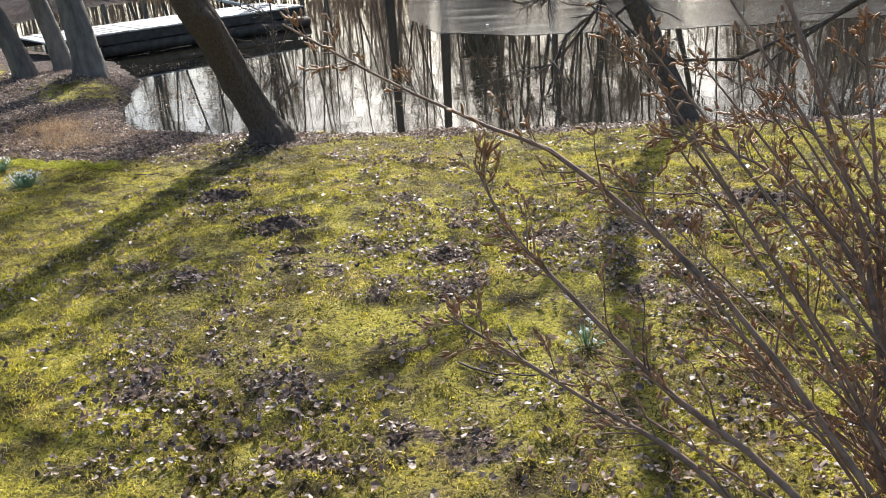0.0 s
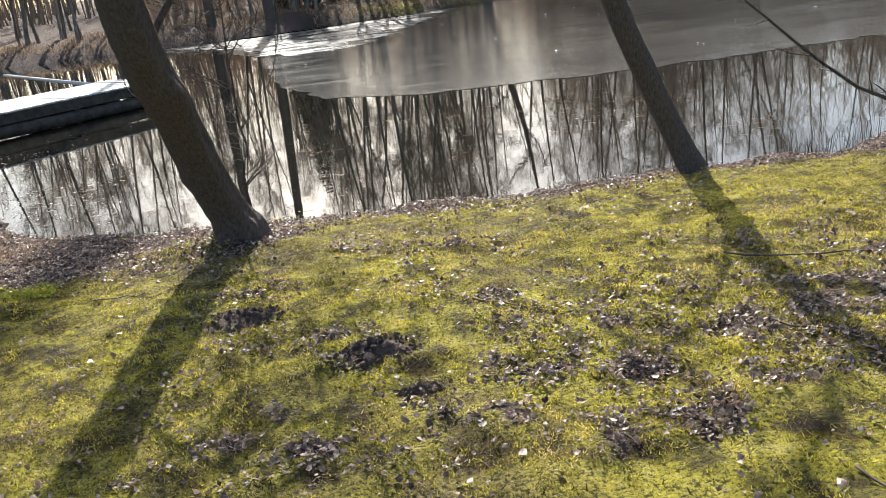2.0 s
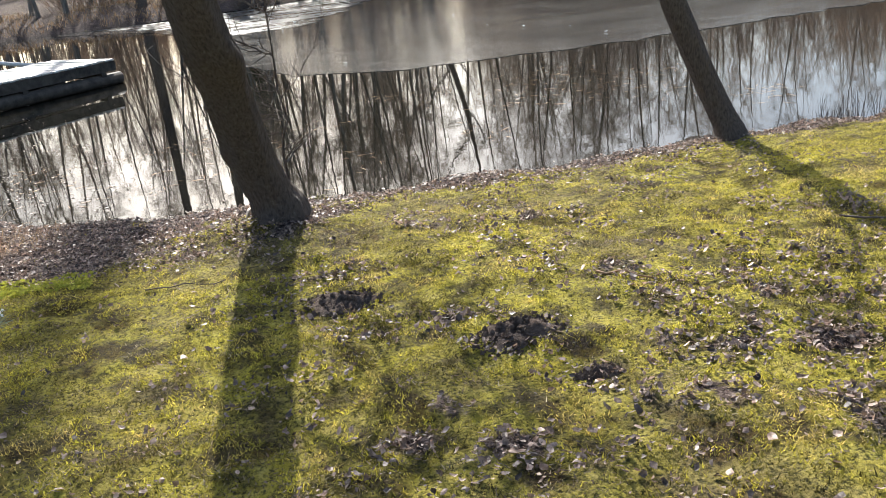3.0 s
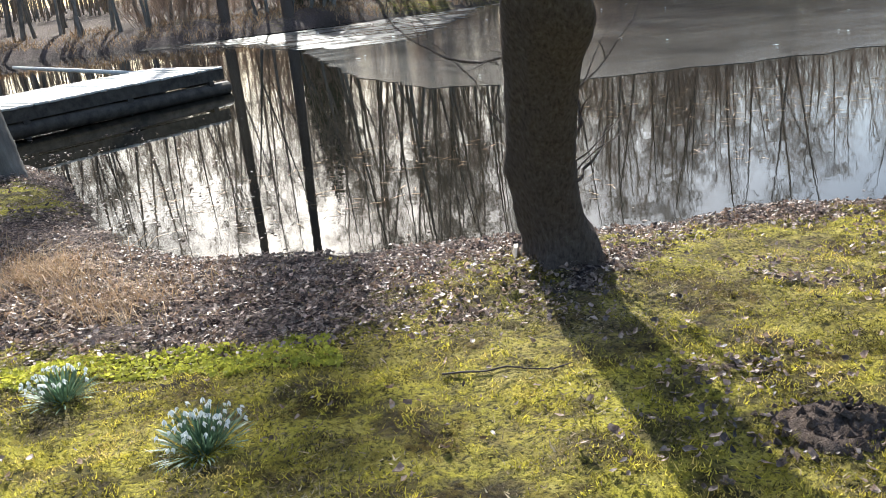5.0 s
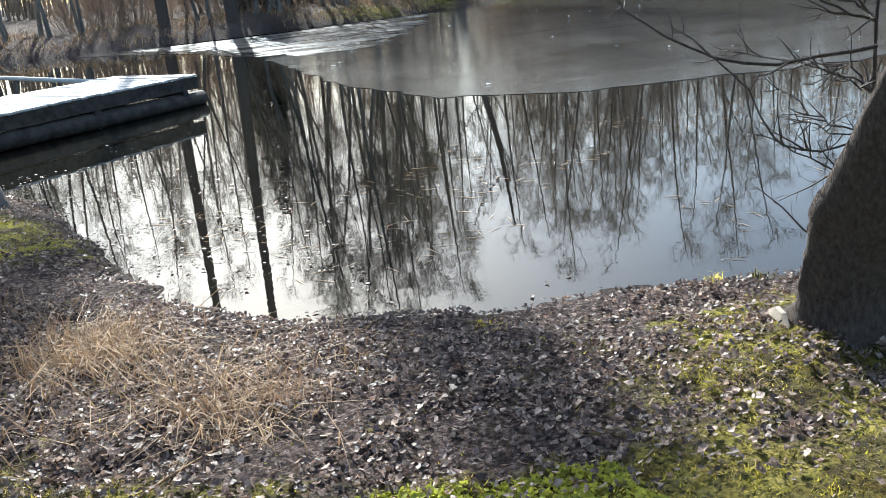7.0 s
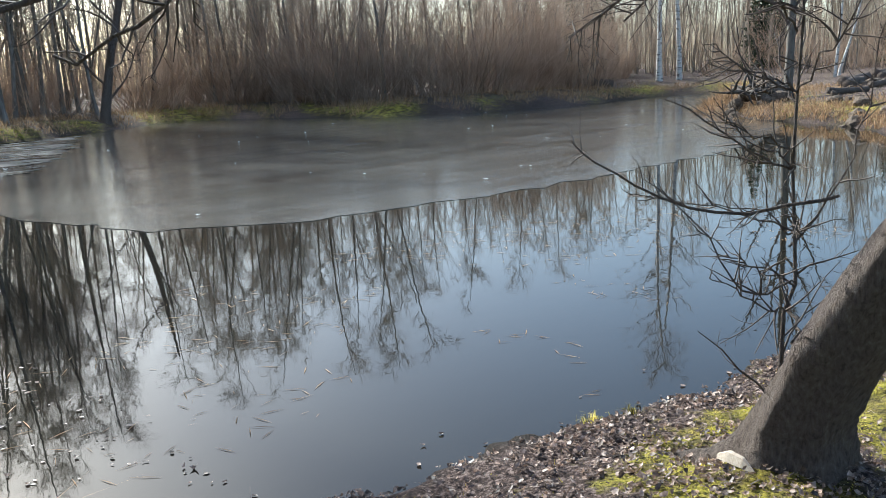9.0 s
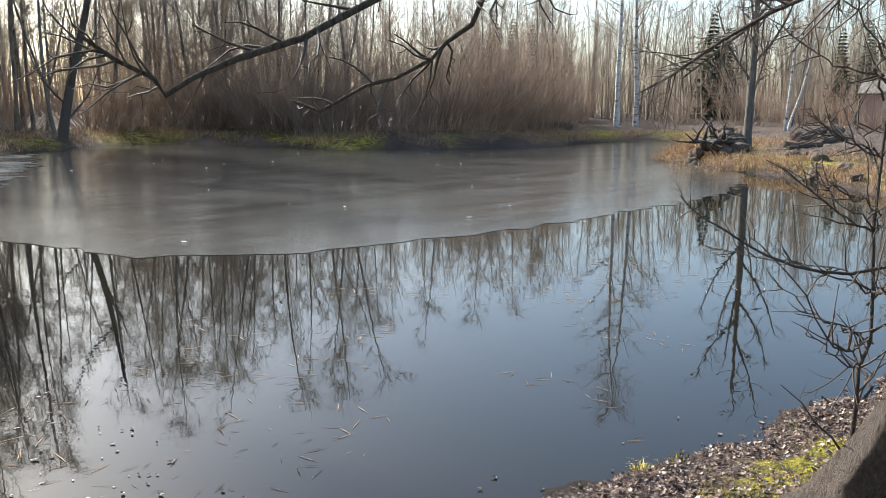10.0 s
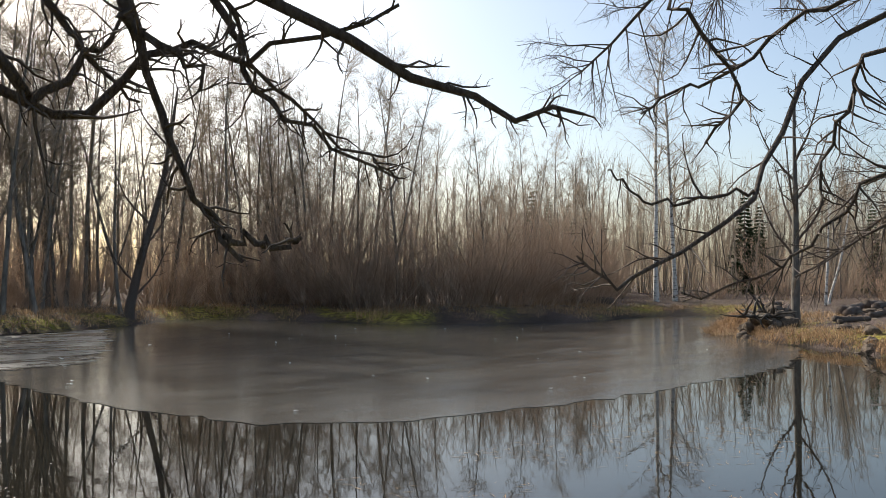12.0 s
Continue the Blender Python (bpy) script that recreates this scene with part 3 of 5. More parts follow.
# woods to the right, beyond the spit
for i in range(40):
    x, y = 52 + 40 * rng.random(), 14 + 34 * rng.random()
    plant(ALDERS, x, y, rng, 0.55 + 0.35 * rng.random())
for i in range(22):
    x, y = 50 + 25 * rng.random(), 20 + 25 * rng.random()
    plant(THICKETS, x, y, rng, 0.5 + 0.35 * rng.random())
for x, y, s in ((50, 54, 0.95), (54, 53, 0.85), (58, 52, 0.7), (66, 42, 0.95), (69, 42, 0.85), (72, 33, 0.8), (76, 32, 0.75), (80, 28, 0.7), (60, 60, 0.8), (64, 58, 0.75), (0.6, 50, 0.95)):
    plant(SPRUCES, x, y, rng, s)
# the two tall trees on the far bank whose shadows cross the pond
TALL = pine(rng, 27)
tagged(TALL, "tall straight dark-trunked pine on the far bank", "tree", "tall trees on the far bank")
plant([TALL], -1.15, 43.9, rng, 1.0, 0.0)
plant([TALL], -4.0, 44.2, rng, 0.95, 2.1)
# left bank, behind the landing stage
for x, y, s in ((-15, 25, 0.9), (-18, 28, 1.0), (-17, 21, 0.8), (-21, 33, 1.0), (-22, 26, 0.9), (-14, 19, 0.7), (-20, 18, 0.9)):
    plant(ALDERS, x, y, rng, s)

# ---- trees on the near shore ----


def near_trunk(rng, axis, radii, name, label, sides=40, flare=0.5, foot=None, burrs=(), bark=M_BARK):
    top = Empty(name)
    n = 110
    line = curve3(axis, n)
    rad = np.interp(np.linspace(0, 1, n), np.linspace(0, 1, len(radii)), radii)
    ang = np.linspace(0, 2 * math.pi, sides, endpoint=False)
    lobes = 1 + 0.09 * np.sin(3 * ang + rng.random() * 6) + 0.06 * np.sin(5 * ang + rng.random() * 6)
    rootl = np.maximum(0, np.sin(2.5 * ang + rng.random() * 6)) ** 2 + 0.3
    v = []
    for i, p in enumerate(line):
        h = p[2] - line[0][2]
        furrow = value_noise(ang * 3.2 + 40, np.full(sides, p[2] * 1.6), 2.0, 81) * 0.6 + value_noise(ang * 6 + 9, np.full(sides, p[2] * 3.5), 2.0, 82) * 0.4
        k = rad[i] * lobes * (0.93 + 0.14 * furrow + 0.012 * rng.normal(0, 1, sides)) * (1 + flare * rootl * math.exp(-h / 0.16) + 0.12 * math.exp(-h / 0.5))
        for bz, ba, bs, br in burrs:
            k = k + br * math.exp(-((p[2] - bz) / bs) ** 2) * np.maximum(0, np.cos(ang - ba)) ** 3
        v.append(np.stack([p[0] + k * np.cos(ang), p[1] + k * np.sin(ang), np.full(sides, p[2])], 1))
    f = [(i * sides + j, i * sides + (j + 1) % sides, (i + 1) * sides + (j + 1) % sides, (i + 1) * sides + j) for i in range(n - 1) for j in range(sides)]
    g = Geo()
    g.add(np.concatenate(v), f)
    part("trunk", g.mesh("trunk"), bark, top)
    return tagged(top, label, "tree"), line, rad


def limb(rng, top, points, r0, r1, shoots, length, levels, lift, name="limb", n=12, mat=M_TWIG, spread=0.8, bend=0.16):
    line = curve3(points, n) + np.concatenate([[[0, 0, 0]], rng.normal(0, 0.012, (n - 1, 3))])
    g = Geo()
    g.tube(line, np.linspace(r0, r1, n), 7, rough=0.25, rng=rng)
    ob = part(name, g.mesh(name), M_BARK, top)
    c = Geo()
    side_shoots(rng, c, line, max(r1 * 1.6, 0.006), shoots, length, levels, lift, bend, spread, 4, 0.15)
    tagged(part("twig_spray", c.mesh("twig_spray"), mat, ob), kind="stuff")
    return line


rng = np.random.default_rng(31)
gz = land_at(-2.06, 7.76)
TREE_B, line_b, _ = near_trunk(rng, [(-2.04, 7.8, gz - 0.2), (-2.05, 7.78, gz + 0.1), (-2.13, 7.72, 0.6), (-2.23, 7.52, 1.0), (-2.31, 7.24, 1.45), (-2.39, 6.96, 1.82), (-2.46, 6.7, 2.3), (-2.5, 6.45, 3.0), (-2.6, 6.2, 3.9), (-2.7, 6.1, 5.2)],
                                [0.21, 0.195, 0.175, 0.17, 0.172, 0.17, 0.155, 0.13, 0.1, 0.06], "leaning_tree", "dark-barked leaning tree with a burred trunk on the bank", flare=1.5, burrs=((1.72, -0.6, 0.16, 0.07), (0.95, 2.6, 0.1, 0.03)))
for pts, r0, sh in (([(-2.4, 6.95, 2.1), (-1.8, 7.2, 2.9), (-1.4, 7.9, 3.2), (-1.3, 8.9, 2.9)], 0.03, 64),
                    ([(-2.45, 6.75, 2.4), (-2.8, 7.5, 3.5), (-3.0, 8.3, 4.1), (-3.2, 9.2, 4.0), (-3.4, 9.9, 3.5)], 0.03, 70),
                    ([(-2.5, 6.45, 3.0), (-1.3, 6.8, 3.9), (-0.3, 7.6, 4.3), (0.5, 8.6, 4.2)], 0.04, 30),
                    ([(-2.55, 6.3, 3.5), (-3.2, 5.6, 4.5), (-3.8, 4.9, 5.0)], 0.06, 16),
                    ([(-2.65, 6.15, 4.4), (-2.3, 6.9, 5.6), (-2.0, 7.8, 6.4)], 0.05, 18)):
    limb(rng, TREE_B, pts, r0, 0.006, sh, 0.8, 3, -0.09)
limb(rng, TREE_B, [(-2.2, 7.6, 1.55), (-2.5, 7.9, 1.5), (-2.75, 8.2, 1.62), (-2.85, 8.4, 1.8)], 0.008, 0.003, 7, 0.25, 2, 0.03, "shoot")
limb(rng, TREE_B, [(-1.95, 7.8, 0.75), (-1.75, 7.95, 0.85), (-1.62, 8.05, 1.0)], 0.012, 0.004, 4, 0.2, 1, 0.05, "shoot")

gz = land_at(2.6, 8.2)
TREE_D, line_d, _ = near_trunk(rng, [(2.63, 8.18, gz - 0.2), (2.6, 8.2, gz + 0.05), (2.46, 8.29, 0.5), (2.22, 8.33, 1.05), (1.98, 8.33, 1.6), (1.8, 8.35, 2.1), (1.5, 8.3, 2.8), (1.3, 8.3, 3.8), (1.2, 8.2, 5.2), (1.2, 8.1, 6.6)],
                                [0.16, 0.14, 0.13, 0.125, 0.12, 0.115, 0.11, 0.09, 0.07, 0.04], "leaning_tree", "slim dark-barked tree leaning from the waterline beside the lawn", 28, 0.9)
for pts, r0, sh in (([(1.75, 8.36, 2.1), (1.2, 8.1, 2.6), (0.6, 7.6, 2.75), (0.1, 7.1, 2.6)], 0.03, 14), ([(1.5, 8.3, 2.8), (2.2, 8.0, 3.6), (3.0, 7.6, 4.2)], 0.045, 16),
                    ([(1.35, 8.3, 3.6), (0.5, 8.6, 4.4), (-0.3, 8.7, 4.9)], 0.045, 16), ([(1.2, 8.2, 5.0), (1.6, 7.5, 6.0), (1.8, 6.9, 6.6)], 0.035, 12)):
    limb(rng, TREE_D, pts, r0, 0.01, sh, 0.8, 3, 0.02)

for (x, y), r, lx, ly in (((-6.55, 13.6), 0.27, -0.35, 0.1), ((-7.5, 14.6), 0.19, -0.6, 0.0), ((-7.75, 13.6), 0.2, -0.9, -0.2)):
    gz = land_at(x, y)
    top, line, _ = near_trunk(rng, [(x, y, gz - 0.2), (x + lx * 0.02, y, gz + 0.15), (x + lx * 0.3, y + ly * 0.3, gz + 1.2), (x + lx, y + ly, gz + 3), (x + lx * 1.8, y + ly * 2, gz + 6), (x + lx * 2.2, y + ly * 3, gz + 9)],
                              [r, r * 0.92, r * 0.8, r * 0.7, r * 0.45, 0.04], "grey_tree", "grey-barked tree among dead leaves beside the landing stage", 16, 0.4, bark=M_BARK_GREY)
    for k in range(5):
        p = line[50 + 10 * k]
        a = rng.random() * 6.283
        limb(rng, top, [p, p + np.array([math.cos(a), math.sin(a), 0.7]), p + np.array([2 * math.cos(a), 2 * math.sin(a), 1.3])], 0.05, 0.012, 12, 0.8, 2, 0.03)

# sapling behind the leaning tree
gz = land_at(-1.9, 8.2)
SAP = tagged(Empty("sapling"), "thin bare lichen-flecked sapling beside the leaning trunk", "tree")
sap = limb(rng, SAP, [(-1.95, 8.12, gz - 0.05), (-1.97, 8.06, 0.7), (-1.93, 8.04, 1.2), (-1.92, 8.05, 2.0), (-1.9, 8.1, 3.0)], 0.013, 0.005, 14, 0.5, 2, 0.02, "stem")
for pts in ([(-1.97, 8.0, 1.08), (-2.2, 8.02, 1.1), (-2.42, 8.05, 1.16), (-2.5, 8.15, 1.4), (-2.75, 8.3, 1.65)], [(-1.94, 8.05, 1.25), (-1.7, 7.95, 1.5), (-1.5, 7.9, 1.9), (-1.4, 7.85, 2.4)], [(-1.93, 8.06, 1.6), (-2.2, 8.2, 1.75), (-2.5, 8.35, 1.95)],
            [(-1.92, 8.06, 1.9), (-1.7, 8.25, 2.1), (-1.4, 8.4, 2.2)], [(-1.91, 8.07, 2.2), (-2.3, 8.0, 2.4), (-2.6, 8.1, 2.7)]):
    limb(rng, SAP, pts, 0.006, 0.0025, 9, 0.28, 2, 0.02, "branch")

twig_rng = np.random.default_rng(311)
for k in range(15):
    p = sap[int(len(sap) * (0.4 + 0.5 * k / 15))]
    a, reach = math.pi * 0.85 + twig_rng.normal(0, 0.9), 0.35 + 0.45 * twig_rng.random()
    q = p + np.array([math.cos(a) * reach, math.sin(a) * reach, reach * (0.15 + 0.5 * twig_rng.random())])
    limb(twig_rng, SAP, [p, p * 0.6 + q * 0.4 + twig_rng.normal(0, 0.03, 3), q], 0.0055, 0.0022, 9, 0.26, 2, 0.03, "branch")
for pts in ([(-2.45, 6.75, 2.4), (-1.9, 7.5, 2.8), (-1.7, 8.4, 2.7), (-1.85, 9.2, 2.25)], [(-2.5, 6.45, 3.0), (-1.6, 7.4, 3.25), (-1.1, 8.4, 2.95), (-1.2, 9.3, 2.35)]):
    limb(twig_rng, TREE_B, pts, 0.024, 0.006, 44, 0.6, 3, -0.05)

SAP.location = (0.05, -0.12, 0)

# tree left of the walk whose boughs hang over the water
gz = land_at(-9.6, 8.6)
TREE_E, _, _ = near_trunk(rng, [(-9.6, 8.6, gz - 0.2), (-9.6, 8.6, gz + 0.1), (-9.5, 8.65, 1.6), (-9.3, 8.7, 3.0), (-9.2, 8.8, 4.6), (-9.2, 8.9, 6.5)], [0.24, 0.22, 0.19, 0.17, 0.13, 0.07], "bank_tree", "old dark tree whose crooked boughs hang over the pond", 16, 0.4)

for pts, r0, r1, sh in (([(-9.25, 8.75, 3.3), (-8.2, 8.9, 3.45), (-7.2, 8.9, 3.3), (-6.56, 8.82, 3.05), (-6.24, 8.59, 2.85), (-5.94, 8.35, 2.68), (-5.76, 8.13, 2.67)], 0.034, 0.005, 16),
                        ([(-7.2, 8.9, 3.3), (-6.75, 8.96, 3.1), (-6.61, 8.95, 2.72), (-6.46, 8.93, 2.42), (-6.37, 8.88, 2.25)], 0.018, 0.006, 8),
                        ([(-6.42, 8.9, 2.33), (-6.31, 8.85, 2.31), (-6.24, 8.78, 2.34)], 0.012, 0.007, 1),
                        ([(-6.6, 8.84, 3.07), (-6.45, 8.81, 2.93), (-6.38, 8.81, 2.79), (-6.15, 8.70, 2.58), (-6.02, 8.61, 2.52)], 0.009, 0.003, 10),
                        ([(-7.9, 9.0, 3.2), (-6.84, 9.16, 2.67), (-6.57, 9.01, 2.85), (-6.37, 8.85, 2.84), (-6.13, 8.5, 2.96)], 0.018, 0.005, 12)):
    limb(rng, TREE_E, pts, r0, r1, sh * 2, 0.2, 2, 0.0, "bough", 16, M_TWIG, 0.8, 0.3)
for pts, r0, sh in (([(-9.3, 8.7, 3.0), (-8.4, 8.9, 3.05), (-7.5, 9.05, 2.95), (-6.96, 9.04, 2.76), (-6.9, 9.04, 2.66), (-6.82, 9.0, 2.74), (-6.74, 8.95, 2.82), (-6.68, 8.9, 2.9)], 0.026, 30),
                    ([(-9.25, 8.75, 3.4), (-8.2, 8.8, 3.6), (-7.2, 8.8, 3.3), (-6.78, 8.81, 2.95), (-6.74, 8.82, 2.85), (-6.68, 8.81, 2.8), (-6.6, 8.78, 2.77), (-6.54, 8.77, 2.7)], 0.026, 30),
                    ([(-9.2, 8.8, 3.8), (-8.0, 9.0, 3.7), (-7.2, 9.1, 3.35), (-6.85, 9.15, 3.0), (-6.75, 9.15, 2.89), (-6.68, 9.15, 2.79), (-6.58, 9.12, 2.73)], 0.022, 26),
                    ([(-9.2, 8.8, 4.2), (-8.0, 8.9, 4.1), (-6.9, 8.95, 3.6), (-6.43, 8.95, 3.04), (-6.35, 8.96, 2.9), (-6.26, 8.94, 2.76), (-6.12, 8.88, 2.64), (-5.93, 8.74, 2.55)], 0.02, 26)):
    limb(rng, TREE_E, pts, r0, 0.004, sh, 0.22, 2, 0.0, "bough", 20, M_TWIG, 0.8, 0.3)
for pts, r0, sh in (([(-2.55, 6.3, 3.4), (-3.6, 6.6, 3.5), (-4.5, 7.1, 3.2), (-5.03, 7.61, 2.88), (-5.04, 7.72, 2.75), (-5.03, 7.79, 2.57), (-5.03, 7.82, 2.42)], 0.011, 30),
                    ([(-2.6, 6.2, 3.9), (-3.8, 6.9, 4.1), (-4.9, 7.8, 3.6), (-5.5, 8.01, 3.08), (-5.43, 7.98, 2.94), (-5.37, 7.92, 2.83), (-5.33, 7.91, 2.73), (-5.36, 8.02, 2.61)], 0.01, 24),
                    ([(-2.5, 6.45, 3.0), (-3.4, 6.8, 3.2), (-4.2, 7.3, 3.0), (-4.6, 7.75, 2.59), (-4.62, 7.87, 2.46), (-4.67, 8.01, 2.31), (-4.73, 8.16, 2.23), (-4.84, 8.37, 2.16)], 0.01, 26),
                    ([(-2.6, 6.2, 3.8), (-3.6, 6.7, 3.8), (-4.6, 7.3, 3.4), (-5.07, 7.55, 3.07), (-5.14, 7.81, 3.0), (-5.18, 7.98, 2.87), (-5.25, 8.15, 2.81), (-5.3, 8.26, 2.75)], 0.01, 30)):
    limb(rng, TREE_B, pts, r0, 0.004, sh, 0.24, 2, 0.0, "bough", 20, M_TWIG, 0.8, 0.25)
limb(rng, TREE_E, [(-9.2, 8.85, 5.2), (-8.4, 9.6, 6.2), (-7.6, 10.2, 6.6)], 0.06, 0.012, 14, 0.8, 2, 0.02, "bough")
for pts, r0, sh in (([(-2.48, 6.55, 2.9), (-2.9, 7.6, 3.6), (-3.4, 8.3, 3.4), (-4.03, 8.36, 2.81), (-4.5, 8.34, 2.47), (-4.98, 8.44, 2.23), (-5.12, 8.5, 2.19), (-5.27, 8.56, 2.3)], 0.018, 30),
                    ([(-4.35, 8.33, 2.58), (-4.61, 8.61, 2.54), (-4.77, 8.75, 2.66)], 0.008, 4)):
    limb(rng, TREE_B, pts, r0, 0.004, sh, 0.3, 2, 0.0, "bough", 18, M_TWIG, 0.7, 0.2)

# tree on the spit
TREE_P, line_p, _ = near_trunk(rng, [(25.8, 20.7, land_at(25.8, 20.7) - 0.2), (25.8, 20.7, 1.0), (26.0, 20.75, 3.5), (26.15, 20.8, 6), (26.3, 20.9, 9.5)], [0.22, 0.17, 0.14, 0.1, 0.03], "bare_tree", "bare grey tree with raised limbs standing on the rubble spit", 10, 0.4, bark=M_BARK_GREY)
for k in range(9):
    p = line_p[45 + int(k * 6.5)]
    a = k * 2.4
    limb(rng, TREE_P, [p, p + np.array([0.9 * math.cos(a), 0.9 * math.sin(a), 1.2]), p + np.array([1.6 * math.cos(a), 1.6 * math.sin(a), 2.9])], 0.06, 0.015, 16, 1.1, 2, 0.05)

zl = land_at(11.2, 48.7)
LEANER, line_l, _ = near_trunk(rng, [(11.2, 48.7, zl - 0.2), (11.2, 48.7, zl + 0.3), (11.7, 48.5, zl + 3), (12.6, 48.1, zl + 7), (13.2, 47.8, zl + 12)], [0.32, 0.26, 0.2, 0.15, 0.04], "leaning_tree", "dark leaning forked tree at the far waterline", 12, 0.4)
for k in range(8):
    p = line_l[35 + 8 * k]
    a = k * 2.2
    limb(rng, LEANER, [p, p + np.array([1.2 * math.cos(a), 1.2 * math.sin(a), 1.3]), p + np.array([2.0 * math.cos(a), 2.0 * math.sin(a), 3.0])], 0.07, 0.015, 14, 1.1, 2, 0.04)

# ---- landing stage ----
stage = tagged(Empty("landing_stage"), "weathered grey plank landing stage on dark wet timbers over the water", "jetty")
A0, U = Vector((-8.85, 16.75, 0.53)), Vector((0.745, 0.667, 0)).normalized()
V = Vector((-U.y, U.x, 0))


def box(bm, c, half, u=None, v=None):
    u, v = u or Vector((1, 0, 0)), v or Vector((0, 1, 0))
    made = bmesh.ops.create_cube(bm, size=2.0)["verts"]
    for q in made:
        q.co = Vector(c) + u * (q.co.x * half[0]) + v * (q.co.y * half[1]) + Vector((0, 0, q.co.z * half[2]))
    return made


LEN, WID = 6.45, 2.2
plank_me = None
for i in range(46):
    s = (i + 0.5) * LEN / 46
    if plank_me is None:
        bm = bmesh.new()
        box(bm, (0, 0, 0), (0.064, WID / 2, 0.018))
        bmesh.ops.bevel(bm, geom=bm.edges[:], offset=0.006, segments=1, affect="EDGES")
        plank_me = bpy.data.meshes.new("plank")
        bm.to_mesh(plank_me)
        bm.free()
        plank_me.materials.append(M_WOOD_GREY)
    ob = new("plank", plank_me)
    ob.parent = stage
    c = A0 + U * s + V * (WID / 2 + rng.normal(0, 0.012))
    ob.matrix_basis = Matrix.Translation((c.x, c.y, c.z + rng.normal(0, 0.004))) @ Matrix.Rotation(math.atan2(U.y, U.x) + rng.normal(0, 0.008), 4, "Z")
for k, o in enumerate((0.06, WID - 0.06)):
    bm = bmesh.new()
    box(bm, A0 + U * (LEN / 2) + V * o + Vector((0, 0, -0.125)), (LEN / 2, 0.045, 0.103), U, V)
    part("beam", bm, M_WOOD_DARK, stage)
g = Geo()
e0, e1 = A0 + U * 1.2 + V * 0.1, A0 + U * (LEN + 0.12) + V * 0.1
g.tube([(e0.x, e0.y, 0.16), ((e0.x + e1.x) / 2, (e0.y + e1.y) / 2, 0.14), (e1.x, e1.y, 0.12)], [0.13, 0.14, 0.13], 12, True)
part("float_log", g.mesh("float_log"), M_WOOD_DARK, stage, "dark soaked log under the deck")
g = Geo()
e0, e1 = A0 + U * 1.2 + V * (WID - 0.1), A0 + U * (LEN + 0.05) + V * (WID - 0.1)
g.tube([(e0.x, e0.y, 0.16), (e1.x, e1.y, 0.12)], [0.13, 0.13], 12, True)
part("float_log", g.mesh("float_log"), M_WOOD_DARK, stage)
for s in (2.2, 4.2, 6.1):
    bm = bmesh.new()
    box(bm, A0 + U * s + V * (WID / 2) + Vector((0, 0, -0.29)), (0.06, WID / 2, 0.06), U, V)
    part("cross_beam", bm, M_WOOD_DARK, stage)
    for o in (0.1, WID - 0.1):
        g = Geo()
        p = A0 + U * s + V * o
        g.tube([(p.x, p.y, -0.75), (p.x, p.y, 0.36)], [0.06, 0.06], 8, True)
        part("post", g.mesh("post"), M_WOOD_DARK, stage)
pole = Geo()
pole.tube([(-5.6, 22.0, 0.5), (-7.6, 25.6, 0.5), (-10.2, 31.0, 0.42)], [0.05, 0.05, 0.045], 8, True)
tagged(linked("pole", pole.mesh("pole"), M_WOOD_GREY), "long pale wooden pole reaching from the landing stage over the water", "pole")


# ---- leaf litter, grass and other ground cover ----


def scatter(rng, n, x0, x1, y0, y1):
    return x0 + (x1 - x0) * rng.random(n), y0 + (y1 - y0) * rng.random(n)


def leaf_mesh(name, x, y, z, rng, size=(0.007, 0.021), tilt=0.5):
    """Curled, lobed dead leaves, each with a fold along its rib."""
    n = len(x)
    L = size[0] + (size[1] - size[0]) * rng.random(n)
    W = L * (0.55 + 0.4 * rng.random(n))
    curl = L * rng.normal(0.35, 0.4, n)
    yaw, pit, rol = rng.random(n) * 6.283, rng.normal(0, tilt, n), rng.normal(0, tilt, n)
    u = np.array([-0.9, -0.6, 0.6, 0.95, 0.55, -0.6, -0.35, 0.35])
    v = np.array([0.1, 0.95, 0.6, -0.1, -0.85, -0.7, 0, 0])
    lift = np.array([0.6, 0.45, 0.35, 1.0, 0.4, 0.5, 0, 0])
    jit = 1 + 0.9 * (rng.random((n, 8)) - 0.5)
    P = np.stack([u * L[:, None] * jit, v * W[:, None] * jit, lift * curl[:, None] * jit], 2)
    c, s = np.cos(rol), np.sin(rol)
    P = np.stack([P[..., 0], P[..., 1] * c[:, None] - P[..., 2] * s[:, None], P[..., 1] * s[:, None] + P[..., 2] * c[:, None]], 2)
    c, s = np.cos(pit), np.sin(pit)
    P = np.stack([P[..., 0] * c[:, None] + P[..., 2] * s[:, None], P[..., 1], -P[..., 0] * s[:, None] + P[..., 2] * c[:, None]], 2)
    c, s = np.cos(yaw), np.sin(yaw)
    P = np.stack([P[..., 0] * c[:, None] - P[..., 1] * s[:, None], P[..., 0] * s[:, None] + P[..., 1] * c[:, None], P[..., 2]], 2)
    P += np.stack([x, y, z], 1)[:, None]
    F = np.array([(0, 6, 1, 1), (1, 6, 7, 2), (2, 7, 3, 3), (3, 7, 4, 4), (4, 7, 6, 5), (5, 6, 0, 0)])
    faces = [tuple(dict.fromkeys(f)) for f in (np.arange(n)[:, None, None] * 8 + F[None]).reshape(-1, 4).tolist()]
    me = bpy.data.meshes.new(name)
    me.from_pydata(P.reshape(-1, 3).tolist(), [], faces)
    me.update()
    return me


